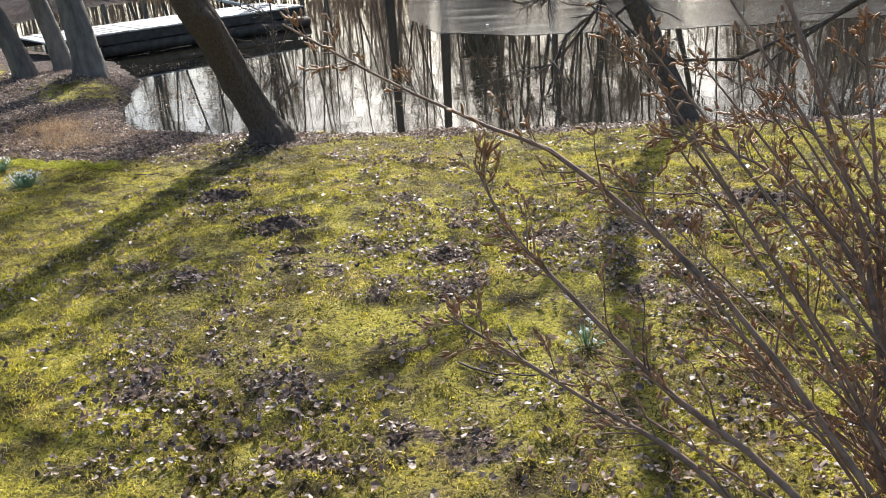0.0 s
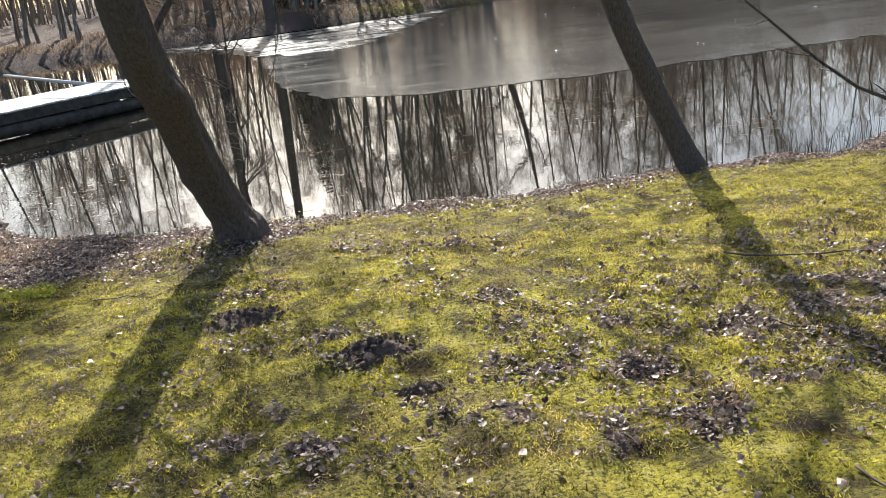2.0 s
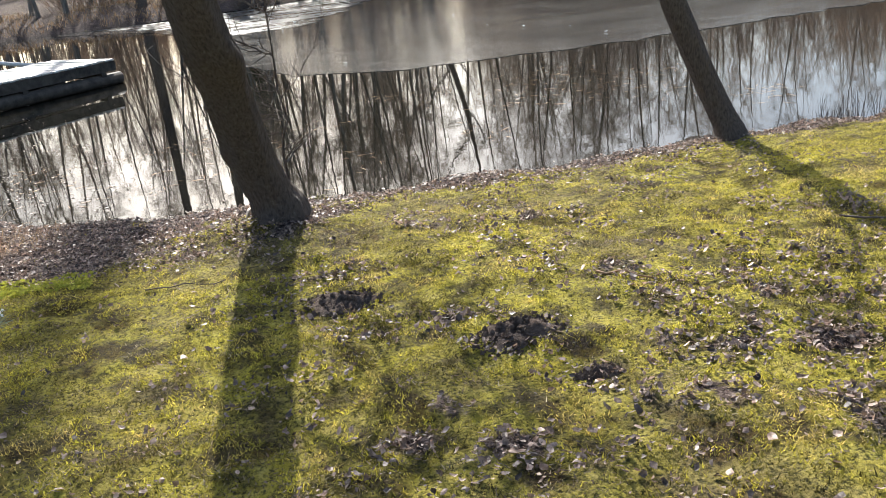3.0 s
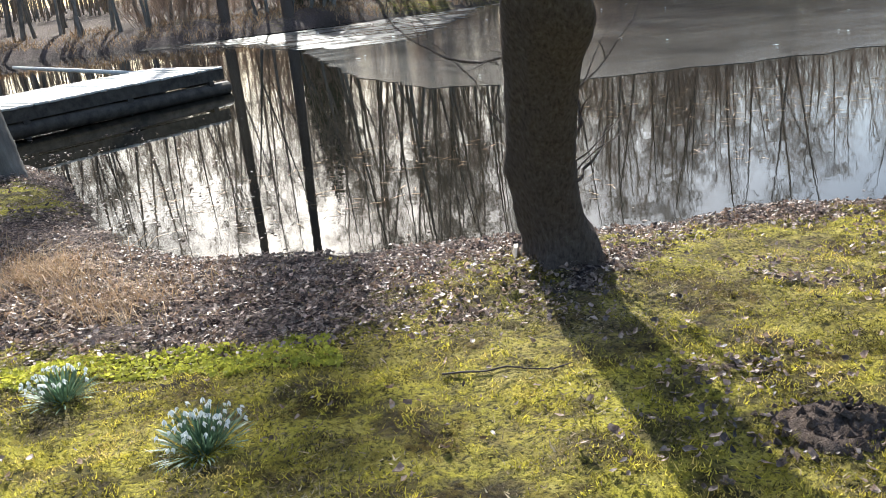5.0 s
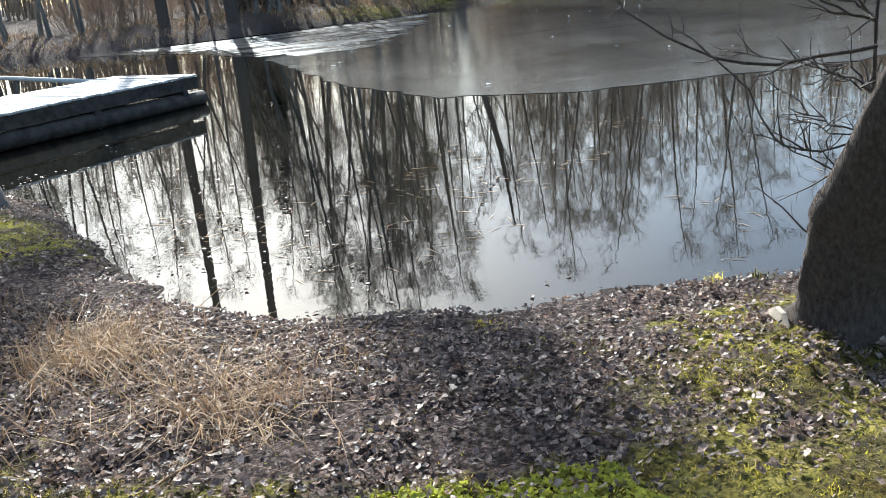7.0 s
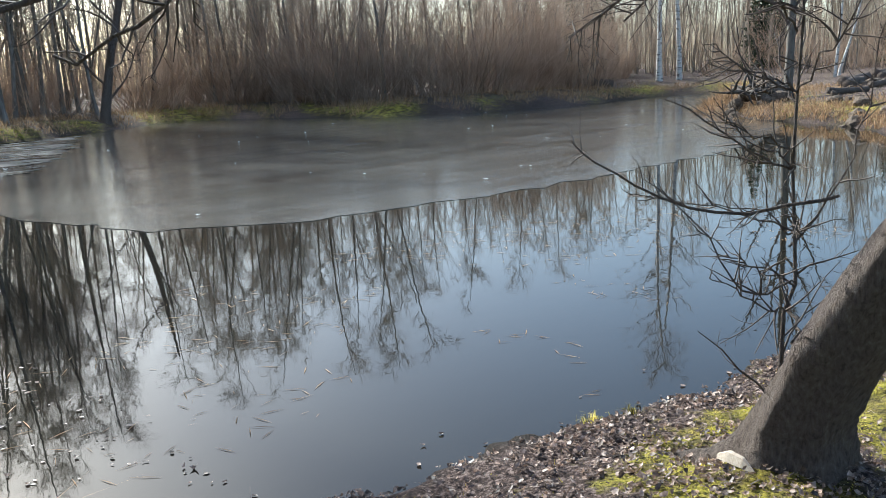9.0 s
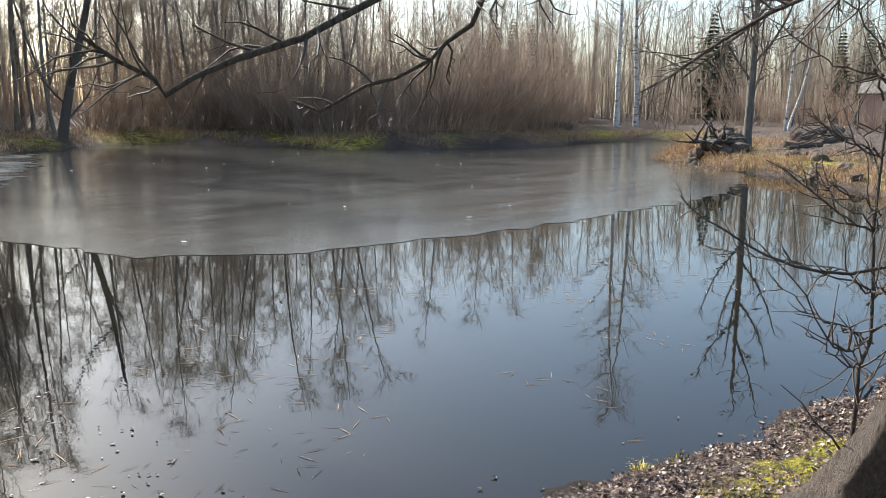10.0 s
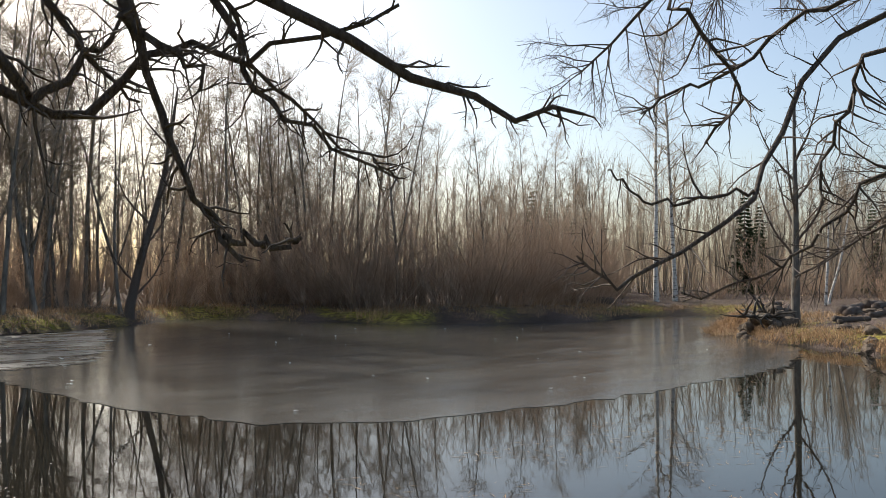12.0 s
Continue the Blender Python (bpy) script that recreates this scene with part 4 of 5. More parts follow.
rng = np.random.default_rng(41)
X, Y = scatter(rng, 760000, -8.5, 6.5, 0.0, 14.5)
A, D = litter_amount(X, Y)
clump = value_noise(X, Y, 2.6, 31) * 0.55 + value_noise(X, Y, 9, 32) * 0.45
P = np.where(D > 0.0, np.where(A > 0.85, 0.46 * np.clip((clump - 0.2) * 3, 0.2, 1), np.clip(A - 0.05, 0, 1) * 0.62 * np.clip((clump - 0.2) * 5, 0.2, 1) + 0.004 + 0.2 * np.clip((clump - 0.5) * 7, 0, 1) * np.clip(1.7 - np.hypot(X + 0.1, (Y - 3.4) * 0.7) / 2.2, 0.04, 1)), 0)
P = P * np.where((Y > 10.5) | (X > 4.5), 0.6, 1)
keep = rng.random(len(X)) < P
X, Y = X[keep], Y[keep]
leaves = linked("dead_leaves", leaf_mesh("dead_leaves", X, Y, land(X, Y) + 0.012 + 0.014 * rng.random(len(X)), rng), M_LEAF)
tagged(leaves, "curled brown dead leaves strewn over lawn and bank", "leaves", kind="stuff")

# larger leaves caught singly in the lawn
X, Y = scatter(rng, 80, -3.0, 3.0, 0.6, 6.5)
big_leaves = linked("fallen_leaves", leaf_mesh("fallen_leaves", X, Y, land(X, Y) + 0.02, rng, (0.018, 0.032), 0.35), M_LEAF)
tagged(big_leaves, "large pale-brown fallen leaves lying singly on moss", "leaves", kind="stuff")

# leaves and scum afloat by the bank
X, Y = scatter(rng, 18000, -8, 7, 8.5, 18)
D = shore_distance(X, Y)
keep = (D < -0.02) & (rng.random(len(X)) < np.exp(D / 0.12) * 0.3 + 0.5 * np.exp(D / 1.5) * (X < -3.6) * (value_noise(X, Y, 1.2, 35) > 0.45))
X, Y = X[keep], Y[keep]
afloat = linked("floating_leaves", leaf_mesh("floating_leaves", X, Y, np.full(len(X), 0.006), rng, (0.01, 0.022), 0.04), M_LEAF)
tagged(afloat, "wet dead leaves floating along the pond edge", "leaves", kind="stuff")


def blade_mesh(name, x, y, z, rng, height, width, lean=0.5, segs=1):
    n = len(x)
    h = height[0] + (height[1] - height[0]) * rng.random(n) ** 1.5
    a, l = rng.random(n) * 6.283, rng.normal(0, lean, (n, 2))
    w = width * (0.6 + 0.8 * rng.random(n))
    base = np.stack([x, y, z], 1)
    side = np.stack([np.cos(a) * w, np.sin(a) * w, np.zeros(n)], 1)
    if segs == 1:
        tip = base + np.stack([l[:, 0] * h, l[:, 1] * h, h], 1)
        V = np.stack([base - side, base + side, tip], 1).reshape(-1, 3)
        F = (np.arange(n)[:, None] * 3 + np.arange(3)[None]).tolist()
    else:
        mid = base + np.stack([l[:, 0] * h * 0.35, l[:, 1] * h * 0.35, h * 0.7], 1)
        tip = base + np.stack([l[:, 0] * h * 1.3, l[:, 1] * h * 1.3, h * (1 - 0.35 * np.abs(l).sum(1).clip(0, 1.5))], 1)
        V = np.stack([base - side, base + side, mid + side * 0.7, mid - side * 0.7, tip], 1).reshape(-1, 3)
        k = np.arange(n)[:, None] * 5
        F = (k + np.array([[0, 1, 2, 3]])).tolist() + (k + np.array([[3, 2, 4]])).tolist()
    me = bpy.data.meshes.new(name)
    me.from_pydata(V.tolist(), [], F)
    me.update()
    return me


X, Y = scatter(rng, 950000, -6.2, 5.0, 0.0, 9.2)
A, D = litter_amount(X, Y)
near = np.clip(1.35 - (Y - 2.0) / 9, 0.3, 1)
tuft = value_noise(X, Y, 7, 51) * 0.5 + value_noise(X, Y, 1.3, 52) * 0.5
keep = (D > 0.1) & (rng.random(len(X)) < near * np.clip((tuft - 0.3) * 3.2, 0.08, 1) * np.clip(1.05 - A * 1.2, 0.04, 1))
X, Y = X[keep], Y[keep]
grass = linked("grass", blade_mesh("grass", X, Y, land(X, Y) - 0.004, rng, (0.008, 0.026), 0.0032, 0.75), M_BLADE)
tagged(grass, "short yellow-green moss and spring grass blades", "grass", kind="stuff")

# tan thatch of last year's grass, in worn patches
X, Y = scatter(rng, 260000, -6.5, 5.0, 0.0, 9.0)
A, D = litter_amount(X, Y)
thatch = value_noise(X, Y, 1.9, 57) * 0.55 + value_noise(X, Y, 6.5, 58) * 0.45
keep = (D > 0.5) & (A < 0.8) & (rng.random(len(X)) < np.clip((thatch - 0.44) * 4.5, 0.02, 0.85))
X, Y = X[keep], Y[keep]
M_THATCH = surface("dead_thatch", [(0.35, (0.12, 0.085, 0.05)), (0.5, (0.3, 0.23, 0.13)), (0.65, (0.55, 0.46, 0.29))], 4, 0.75, 5, None, None, island=(0.3, 1.4))
translucent(M_THATCH, 0.3)
tagged(linked("dead_thatch", blade_mesh("dead_thatch", X, Y, land(X, Y) + 0.002, rng, (0.005, 0.016), 0.0036, 1.3), M_THATCH), "tan dead grass matted between moss and new blades", "grass", kind="stuff")

# brighter low weeds along the litter's edge
X, Y = scatter(rng, 40000, -5.6, -3.5, 6.4, 8.6)
A, D = litter_amount(X, Y)
keep = (A < 0.9) & (np.exp(-((Y - 7.25 - 0.25 * (-4.3 - X)) / 0.28) ** 2) * (0.35 + value_noise(X, Y, 3, 55)) > 0.45) & (rng.random(len(X)) < 0.5)
X, Y = X[keep], Y[keep]
M_WEED = surface("weed_leaf", [(0.3, (0.3, 0.31, 0.04)), (0.7, (0.56, 0.54, 0.08))], 6, 0.6, 2, None, None, island=(0.7, 1.25))
translucent(M_WEED, 0.45)
weeds = linked("ground_weeds", leaf_mesh("ground_weeds", X, Y, land(X, Y) + 0.012, rng, (0.008, 0.018), 0.5), M_WEED)
tagged(weeds, "bright green low weeds at the edge of the leaf litter", "weeds", kind="stuff")


def straw_clump(rng, x, y, n, spread, height, name, label, mat=M_STRAW, lean=1.3):
    X, Y = x + rng.normal(0, spread, n), y + rng.normal(0, spread, n)
    ob = linked(name, blade_mesh(name, X, Y, land(X, Y) - 0.01, rng, height, 0.003, lean, 2), mat)
    return tagged(ob, label, "grass", "dry grass tufts on the bank", "stuff")


for x, y, n, sp, h in ((-5.35, 9.5, 800, 0.2, (0.07, 0.26)), (-4.72, 8.48, 520, 0.2, (0.05, 0.2)), (-5.0, 8.95, 300, 0.3, (0.05, 0.2)), (-5.8, 8.6, 180, 0.25, (0.05, 0.2)), (-4.2, 8.9, 140, 0.25, (0.04, 0.14)), (-5.9, 10.2, 200, 0.3, (0.06, 0.22))):
    straw_clump(rng, x, y, n, sp, h, "dry_grass_tuft", "matted tuft of straw-coloured dry grass among dead leaves")
for x, y, n, sp, h in ((4.2, 8.55, 160, 0.18, (0.15, 0.5)), (4.9, 8.75, 110, 0.2, (0.15, 0.45))):
    straw_clump(rng, x, y, n, sp, h, "reed_tuft", "thin bare reed tuft standing at the waterline", M_TWIG, 0.25)
for x, y in ((-1.55, 9.0), (-1.75, 9.15), (-3.3, 9.05)):
    straw_clump(rng, x, y, 60, 0.04, (0.03, 0.09), "grass_tuft", "small green grass tuft at the waterline", M_BLADE, 0.6)

# grass blades afloat on the open water
X, Y = scatter(rng, 1500, -5.0, 6.0, 9.4, 14.5)
D = shore_distance(X, Y)
keep = (D < -0.25) & (value_noise(X, Y, 1.1, 61) > 0.5)
X, Y = X[keep], Y[keep]
g = Geo()
for x, y in zip(X, Y):
    a, l = rng.random() * 6.283, 0.03 + 0.07 * rng.random()
    dx, dy = math.cos(a) * l, math.sin(a) * l
    g.add([(x - dx, y - dy, 0.004), (x + dy * 0.05, y - dx * 0.05, 0.006), (x + dx, y + dy, 0.004), (x - dy * 0.05, y + dx * 0.05, 0.006)], [(0, 1, 2, 3)])
tagged(linked("floating_grass", g.mesh("floating_grass", False), M_STRAW), "thin dead grass blades afloat on the pond", "grass", kind="stuff")

# ---- molehills ----


def molehill(rng, x, y, r, h):
    top = tagged(Empty("molehill"), "low crumbly molehill of dark bare soil in the lawn", "molehill", "molehills in the lawn")
    z0 = land_at(x, y)
    top.location = (x, y, z0)
    g = Geo()
    v, f, rings, sides = [(0, 0, h)], [], 7, 22
    for i in range(1, rings + 1):
        for j in range(sides):
            s, a = i / rings, j * 6.283 / sides
            rr = r * s * (1 + 0.18 * math.sin(3 * a + x * 9) + rng.normal(0, 0.06))
            px, py = rr * math.cos(a) * 1.25, rr * math.sin(a) * 0.9
            v.append((px, py, max(h * math.cos(s * 1.57) ** 1.3 + rng.normal(0, 0.012), 0) + land_at(x + px, y + py) - z0 - (0.01 if i < rings else 0.04)))
    f += [(0, 1 + j, 1 + (j + 1) % sides) for j in range(sides)]
    f += [(1 + (i - 1) * sides + j, 1 + i * sides + j, 1 + i * sides + (j + 1) % sides, 1 + (i - 1) * sides + (j + 1) % sides) for i in range(1, rings) for j in range(sides)]
    g.add(v, f)
    part("mound", g.mesh("mound"), M_SOIL, top)
    c = Geo()
    for _ in range(150):
        a, s = rng.random() * 6.283, rng.random() ** 0.6 * 1.25
        px, py, e = r * s * math.cos(a) * 1.25, r * s * math.sin(a) * 0.9, 0.006 + 0.016 * rng.random()
        pz = land_at(x + px, y + py) - z0 + max(h * math.cos(min(s, 1) * 1.57) ** 1.3, 0)
        q = rng.normal(0, 1, (6, 3)) * 0.25 + np.array([(1, 0, 0), (-1, 0, 0), (0, 1, 0), (0, -1, 0), (0, 0, 1), (0, 0, -1)])
        c.add(q * e + (px, py, pz), [(0, 2, 4), (2, 1, 4), (1, 3, 4), (3, 0, 4), (2, 0, 5), (1, 2, 5), (3, 1, 5), (0, 3, 5)])
    tagged(part("crumbled_soil", c.mesh("crumbled_soil", False), M_SOIL, top), kind="stuff")


for spot in MOLEHILLS:
    molehill(rng, *spot)

# ---- snowdrop clumps ----


def snowdrops(rng, x, y, r, flowers):
    top = tagged(Empty("snowdrop_clump"), "clump of flowering white snowdrops with dark green strap leaves", "flowers", "snowdrops in the lawn")
    z0 = land_at(x, y)
    top.location = (x, y, z0)
    g = Geo()
    for _ in range(int(flowers * 4.2)):
        a, b = rng.random() * 6.283, rng.random() ** 0.7
        p = np.array([math.cos(a), math.sin(a), 0]) * b * r * 0.5
        ln = r * (0.75 + 0.5 * rng.random())
        line = wander(rng, p - (0, 0, 0.01), (math.cos(a) * b * 1.3, math.sin(a) * b * 1.3, 1), ln, 5, 0.06, -0.14 * b)
        side = np.array([-math.sin(a), math.cos(a), 0]) * 0.0034
        v = np.concatenate([line - side, line + side])
        m = len(line)
        v[m - 1] = v[2 * m - 1] = line[-1]
        g.add(v, [(i, i + 1, m + i + 1, m + i) for i in range(m - 1)])
    tagged(part("leaves", g.mesh("leaves"), M_STALK, top), kind="stuff")
    bm = bmesh.new()
    for k in range(3):
        a = k * 2.094
        d, sd = Vector((math.cos(a), math.sin(a), 0)), Vector((-math.sin(a), math.cos(a), 0))
        q = [bm.verts.new(c) for c in (Vector((0, 0, 0)), d * 0.007 + sd * 0.006 - Vector((0, 0, 0.012)), d * 0.009 - Vector((0, 0, 0.028)), d * 0.007 - sd * 0.006 - Vector((0, 0, 0.012)))]
        bm.faces.new(q)
        q = [bm.verts.new(c) for c in (Vector((0, 0, -0.002)), -d * 0.004 + sd * 0.004 - Vector((0, 0, 0.01)), -d * 0.005 - Vector((0, 0, 0.017)), -d * 0.004 - sd * 0.004 - Vector((0, 0, 0.01)))]
        bm.faces.new(q)
    bell = bpy.data.meshes.new("flower")
    bm.to_mesh(bell)
    bm.free()
    bell.materials.append(M_PETAL)
    st = Geo()
    for _ in range(flowers):
        a, b = rng.random() * 6.283, rng.random() ** 0.6
        p = np.array([math.cos(a), math.sin(a), 0]) * b * r * 0.45
        line = wander(rng, p, (math.cos(a) * b * 0.8, math.sin(a) * b * 0.8, 1), r * (0.9 + 0.35 * rng.random()), 5, 0.03, -0.03)
        st.tube(line, np.linspace(0.0018, 0.0012, len(line)), 3)
        ob = new("flower", bell)
        ob.parent = top
        ob.matrix_basis = Matrix.Translation(line[-1]) @ Euler((rng.normal(0, 0.4), rng.normal(0, 0.4), rng.random() * 6)).to_matrix().to_4x4() @ Matrix.Scale(0.8 + 0.35 * rng.random(), 4)
    tagged(part("stalks", st.mesh("stalks"), M_STALK, top), kind="stuff")


snowdrops(rng, -4.1, 6.3, 0.145, 52)
snowdrops(rng, -4.73, 7.0, 0.125, 40)
snowdrops(rng, 0.72, 2.36, 0.1, 8)

# ---- shrub beside the start of the walk ----
SHRUB = tagged(Empty("garden_shrub"), "leafless reddish-brown garden shrub with swelling buds", "shrub")
rng = np.random.default_rng(77)
SHRUB_STEMS = [[(1.5, 0.25, 0.5), (1.06, 0.60, 1.17), (0.80, 0.94, 1.53), (0.43, 1.25, 1.84), (0.22, 1.39, 1.92), (-0.07, 1.50, 2.05), (-0.40, 1.58, 2.24)],
               [(1.55, 0.3, 0.5), (1.14, 0.66, 1.31), (1.10, 0.86, 1.61), (0.93, 1.02, 1.84), (0.68, 1.18, 1.94)],
               [(1.6, 0.35, 0.5), (1.19, 0.78, 1.33), (1.14, 1.00, 1.70), (1.01, 1.24, 2.22), (0.98, 1.32, 2.38)],
               [(1.45, 0.2, 0.5), (0.88, 0.56, 1.19), (0.63, 0.77, 1.36), (0.39, 0.94, 1.58), (0.24, 1.07, 1.73), (0.16, 1.17, 1.89)],
               [(1.4, 0.15, 0.5), (0.71, 0.53, 1.23), (0.42, 0.71, 1.39), (0.07, 0.88, 1.57)],
               [(1.62, 0.4, 0.5), (1.13, 0.66, 1.12), (1.16, 0.86, 1.44), (1.20, 1.08, 1.82), (1.19, 1.21, 2.15)]]
for k in range(44):
    b = np.array([1.55 + rng.normal(0, 0.12), 0.4 + rng.normal(0, 0.1), 0.5])
    a = rng.random() * 1.9 + 0.3
    e = b + np.array([0.8 * math.cos(a) - 0.5, 0.95 * math.sin(a) - 0.05, 0.6 + 1.35 * rng.random()])
    SHRUB_STEMS.append([tuple(b), tuple(b * 0.6 + e * 0.4 + (0.05, -0.05, 0.12)), tuple(e)])
for k, pts in enumerate(SHRUB_STEMS):
    line = curve3(pts, 16)
    g, buds = Geo(), Geo()
    g.tube(line, np.linspace(0.0115, 0.003, 16) if k < 6 else np.linspace(0.009, 0.0025, 16), 6, rough=0.3, rng=rng)
    side_shoots(rng, g, line, 0.0042, 26 if k < 6 else 18, 0.2, 2, 0.05, 0.1, 0.6, 4, 0.2, buds)
    st = part("stem", g.mesh("stem"), M_SHRUB, SHRUB)
    tagged(part("buds", buds.mesh("buds"), M_BUD, st), kind="stuff")

SHRUB.location = (0.08, -0.22, 0)

# lichen-grown branch end hanging into the lawn's right side
TREE_F, _, _ = near_trunk(rng, [(4.9, 3.9, land_at(4.9, 3.9) - 0.2), (4.9, 3.9, 0.8), (4.85, 3.95, 2.0), (4.8, 4.0, 3.5)], [0.11, 0.1, 0.085, 0.04], "fruit_tree", "small lichen-grown fruit tree at the lawn's edge", 12, 0.3, bark=M_BARK_GREY)
for pts, r0 in (([(4.85, 3.95, 2.1), (3.6, 3.9, 2.35), (2.4, 3.9, 1.9), (1.66, 3.94, 1.40)], 0.03), ([(2.6, 3.9, 2.0), (1.9, 4.05, 1.62), (1.34, 4.2, 1.59), (0.96, 4.47, 1.98), (0.75, 4.58, 2.18)], 0.014),
                ([(4.82, 4.0, 2.6), (3.4, 4.3, 2.9), (2.4, 4.6, 2.5), (1.9, 4.7, 2.2)], 0.025)):
    limb(rng, TREE_F, pts, r0, 0.004, 12, 0.28, 2, 0.0, "branch", 14, M_TWIG, 0.7, 0.2)

for pts, r0 in (([(4.82, 4.0, 2.8), (3.2, 3.4, 3.1), (2.0, 2.8, 2.9), (0.86, 2.21, 2.4), (0.73, 2.27, 2.23), (0.65, 2.31, 2.1), (0.53, 2.34, 1.96), (0.37, 2.4, 1.9), (0.19, 2.45, 1.84)], 0.012),
                ([(4.8, 4.0, 3.2), (3.0, 3.2, 3.6), (1.7, 2.6, 3.2), (0.68, 2.32, 2.46), (0.59, 2.36, 2.33), (0.5, 2.39, 2.19), (0.44, 2.41, 2.17), (0.36, 2.45, 2.16)], 0.009),
                ([(3.2, 3.4, 3.1), (1.9, 2.7, 2.7), (0.76, 2.13, 2.16), (0.67, 2.18, 2.13), (0.51, 2.24, 2.0), (0.48, 2.22, 1.87), (0.48, 2.19, 1.75)], 0.008)):
    limb(rng, TREE_F, pts, r0, 0.003, 22, 0.22, 2, 0.0, "branch", 20, M_TWIG, 0.8, 0.25)
TREE_F.location = (0.08, -0.22, 0)

# ---- sticks, wood chip, sunken branch ----


def stick(rng, a, b, r, name="stick", label="thin dead stick lying on the mossy lawn", twigs=2, mat=M_TWIG, z=None):
    pts = [np.array([a[0] + (b[0] - a[0]) * s, a[1] + (b[1] - a[1]) * s]) + rng.normal(0, 0.004, 2) for s in np.linspace(0, 1, 7)]
    line = np.array([(p[0], p[1], (land_at(*p) if z is None else z) + r + 0.008) for p in pts])
    g = Geo()
    g.tube(line, np.linspace(r, r * 0.5, 7), 6, True, 0.3, rng)
    side_shoots(rng, g, line, r * 0.5, twigs, 0.12, 1, 0, 0.1, 0.7, 4)
    return tagged(linked(name, g.mesh(name), mat), label, "stick", "sticks on the ground")


stick(rng, (-3.11, 6.5), (-2.59, 6.35), 0.005)
stick(rng, (-0.52, 5.05), (-0.28, 4.8), 0.008, mat=M_STRAW)
stick(rng, (1.25, 5.15), (1.95, 4.6), 0.008)
stick(rng, (0.85, 3.95), (1.2, 3.35), 0.006)
stick(rng, (-5.6, 7.4), (-4.7, 8.2), 0.008, mat=M_STRAW)
stick(rng, (0.1, 2.2), (0.45, 2.0), 0.006)
stick(rng, (0.35, 2.6), (0.42, 2.2), 0.006)
bm = bmesh.new()
zc = land_at(-2.3, 7.95)
for i, (s, wd, ht) in enumerate(((0, 0.02, 0.02), (0.08, 0.035, 0.045), (0.18, 0.03, 0.04), (0.26, 0.008, 0.012))):
    for sx, sz in ((-1, 0), (1, 0), (0.6, 1), (-0.5, 1)):
        bm.verts.new((-2.26 - 0.07 * s / 0.26 + sx * wd * 0.7, 8.05 - s * 0.8, zc + 0.0 + sz * ht + 0.02 * math.sin(s * 9)))
bm.verts.ensure_lookup_table()
for i in range(3):
    for j in range(4):
        bm.faces.new([bm.verts[i * 4 + j], bm.verts[i * 4 + (j + 1) % 4], bm.verts[i * 4 + 4 + (j + 1) % 4], bm.verts[i * 4 + 4 + j]])
bm.faces.new([bm.verts[j] for j in range(4)])
bm.faces.new([bm.verts[12 + j] for j in range(4)][::-1])
bmesh.ops.recalc_face_normals(bm, faces=bm.faces)
tagged(linked("wood_chip", bm, M_CHIP), "pale split piece of wood on the bank by the leaning tree", "wood")

# ---- the spit: rubble, slabs, dry grass; a log on the far bank ----
rocks = []
for k in range(4):
    bm = bmesh.new()
    bmesh.ops.create_icosphere(bm, subdivisions=2, radius=1)
    for v in bm.verts:
        v.co *= 1 + 0.32 * noise.noise(v.co * 1.3 + Vector((k * 7, 0, 0))) + 0.15 * noise.noise(v.co * 3.1 + Vector((0, k * 5, 0)))
        v.co.z *= 0.65
    me = bpy.data.meshes.new("rock")
    bm.to_mesh(me)
    bm.free()
    me.materials.append(M_STONE)
    rocks.append(me)


def rock(rng, x, y, r, up=0.0, name="stone", label="grey-brown field stone in the rubble on the spit", dark=False, flat=1.0):
    ob = new(name, rocks[int(rng.integers(4))])
    ob.matrix_basis = Matrix.Translation((x, y, land_at(x, y) + r * 0.3 * flat + up)) @ Euler((rng.normal(0, 0.25), rng.normal(0, 0.25), rng.random() * 6)).to_matrix().to_4x4() @ Matrix.Diagonal((r, r * (0.6 + 0.4 * rng.random()), r * flat, 1))
    return tagged(ob, label, "stone", "stones on the spit")


for i in range(40):
    a, b = rng.random() * 6.283, rng.random() ** 0.6
    rock(rng, 25.4 + 1.3 * b * math.cos(a), 21.6 + 1.2 * b * math.sin(a), 0.14 + 0.26 * rng.random(), 0.9 * (1 - b) ** 1.0)
for i in range(18):
    rock(rng, 29 + i * 0.55 + rng.normal(0, 0.3), 19.6 + i * 0.12 + rng.normal(0, 0.5), 0.14 + 0.24 * rng.random(), 0, "stone_slab", "flat weathered stone slab lying on the spit", flat=0.5)
for i in range(16):
    x = 18 + 10 * rng.random()
    rock(rng, x, 13.8 + (x - 18) * 0.55 + 1.5 * rng.random(), 0.1 + 0.2 * rng.random())
rock(rng, 15.6, 12.0, 0.35, 0, "boulder", "pale rounded boulder at the water's edge")
root = Geo()
for i in range(34):
    a = rng.random() * 6.283
    p = np.array([25.2 + rng.normal(0, 0.6), 21.7 + rng.normal(0, 0.5), land_at(25.2, 21.7) + 0.6])
    root.tube(wander(rng, p, (math.cos(a), math.sin(a), 0.5 * rng.random()), 0.7 + 0.7 * rng.random(), 4, 0.3, 0), [0.07, 0.06, 0.045, 0.03, 0.015], 5)
tagged(linked("root_stump", root.mesh("root_stump"), M_WOOD_DARK), "tangled dark upturned root stump in the rubble pile", "stump")


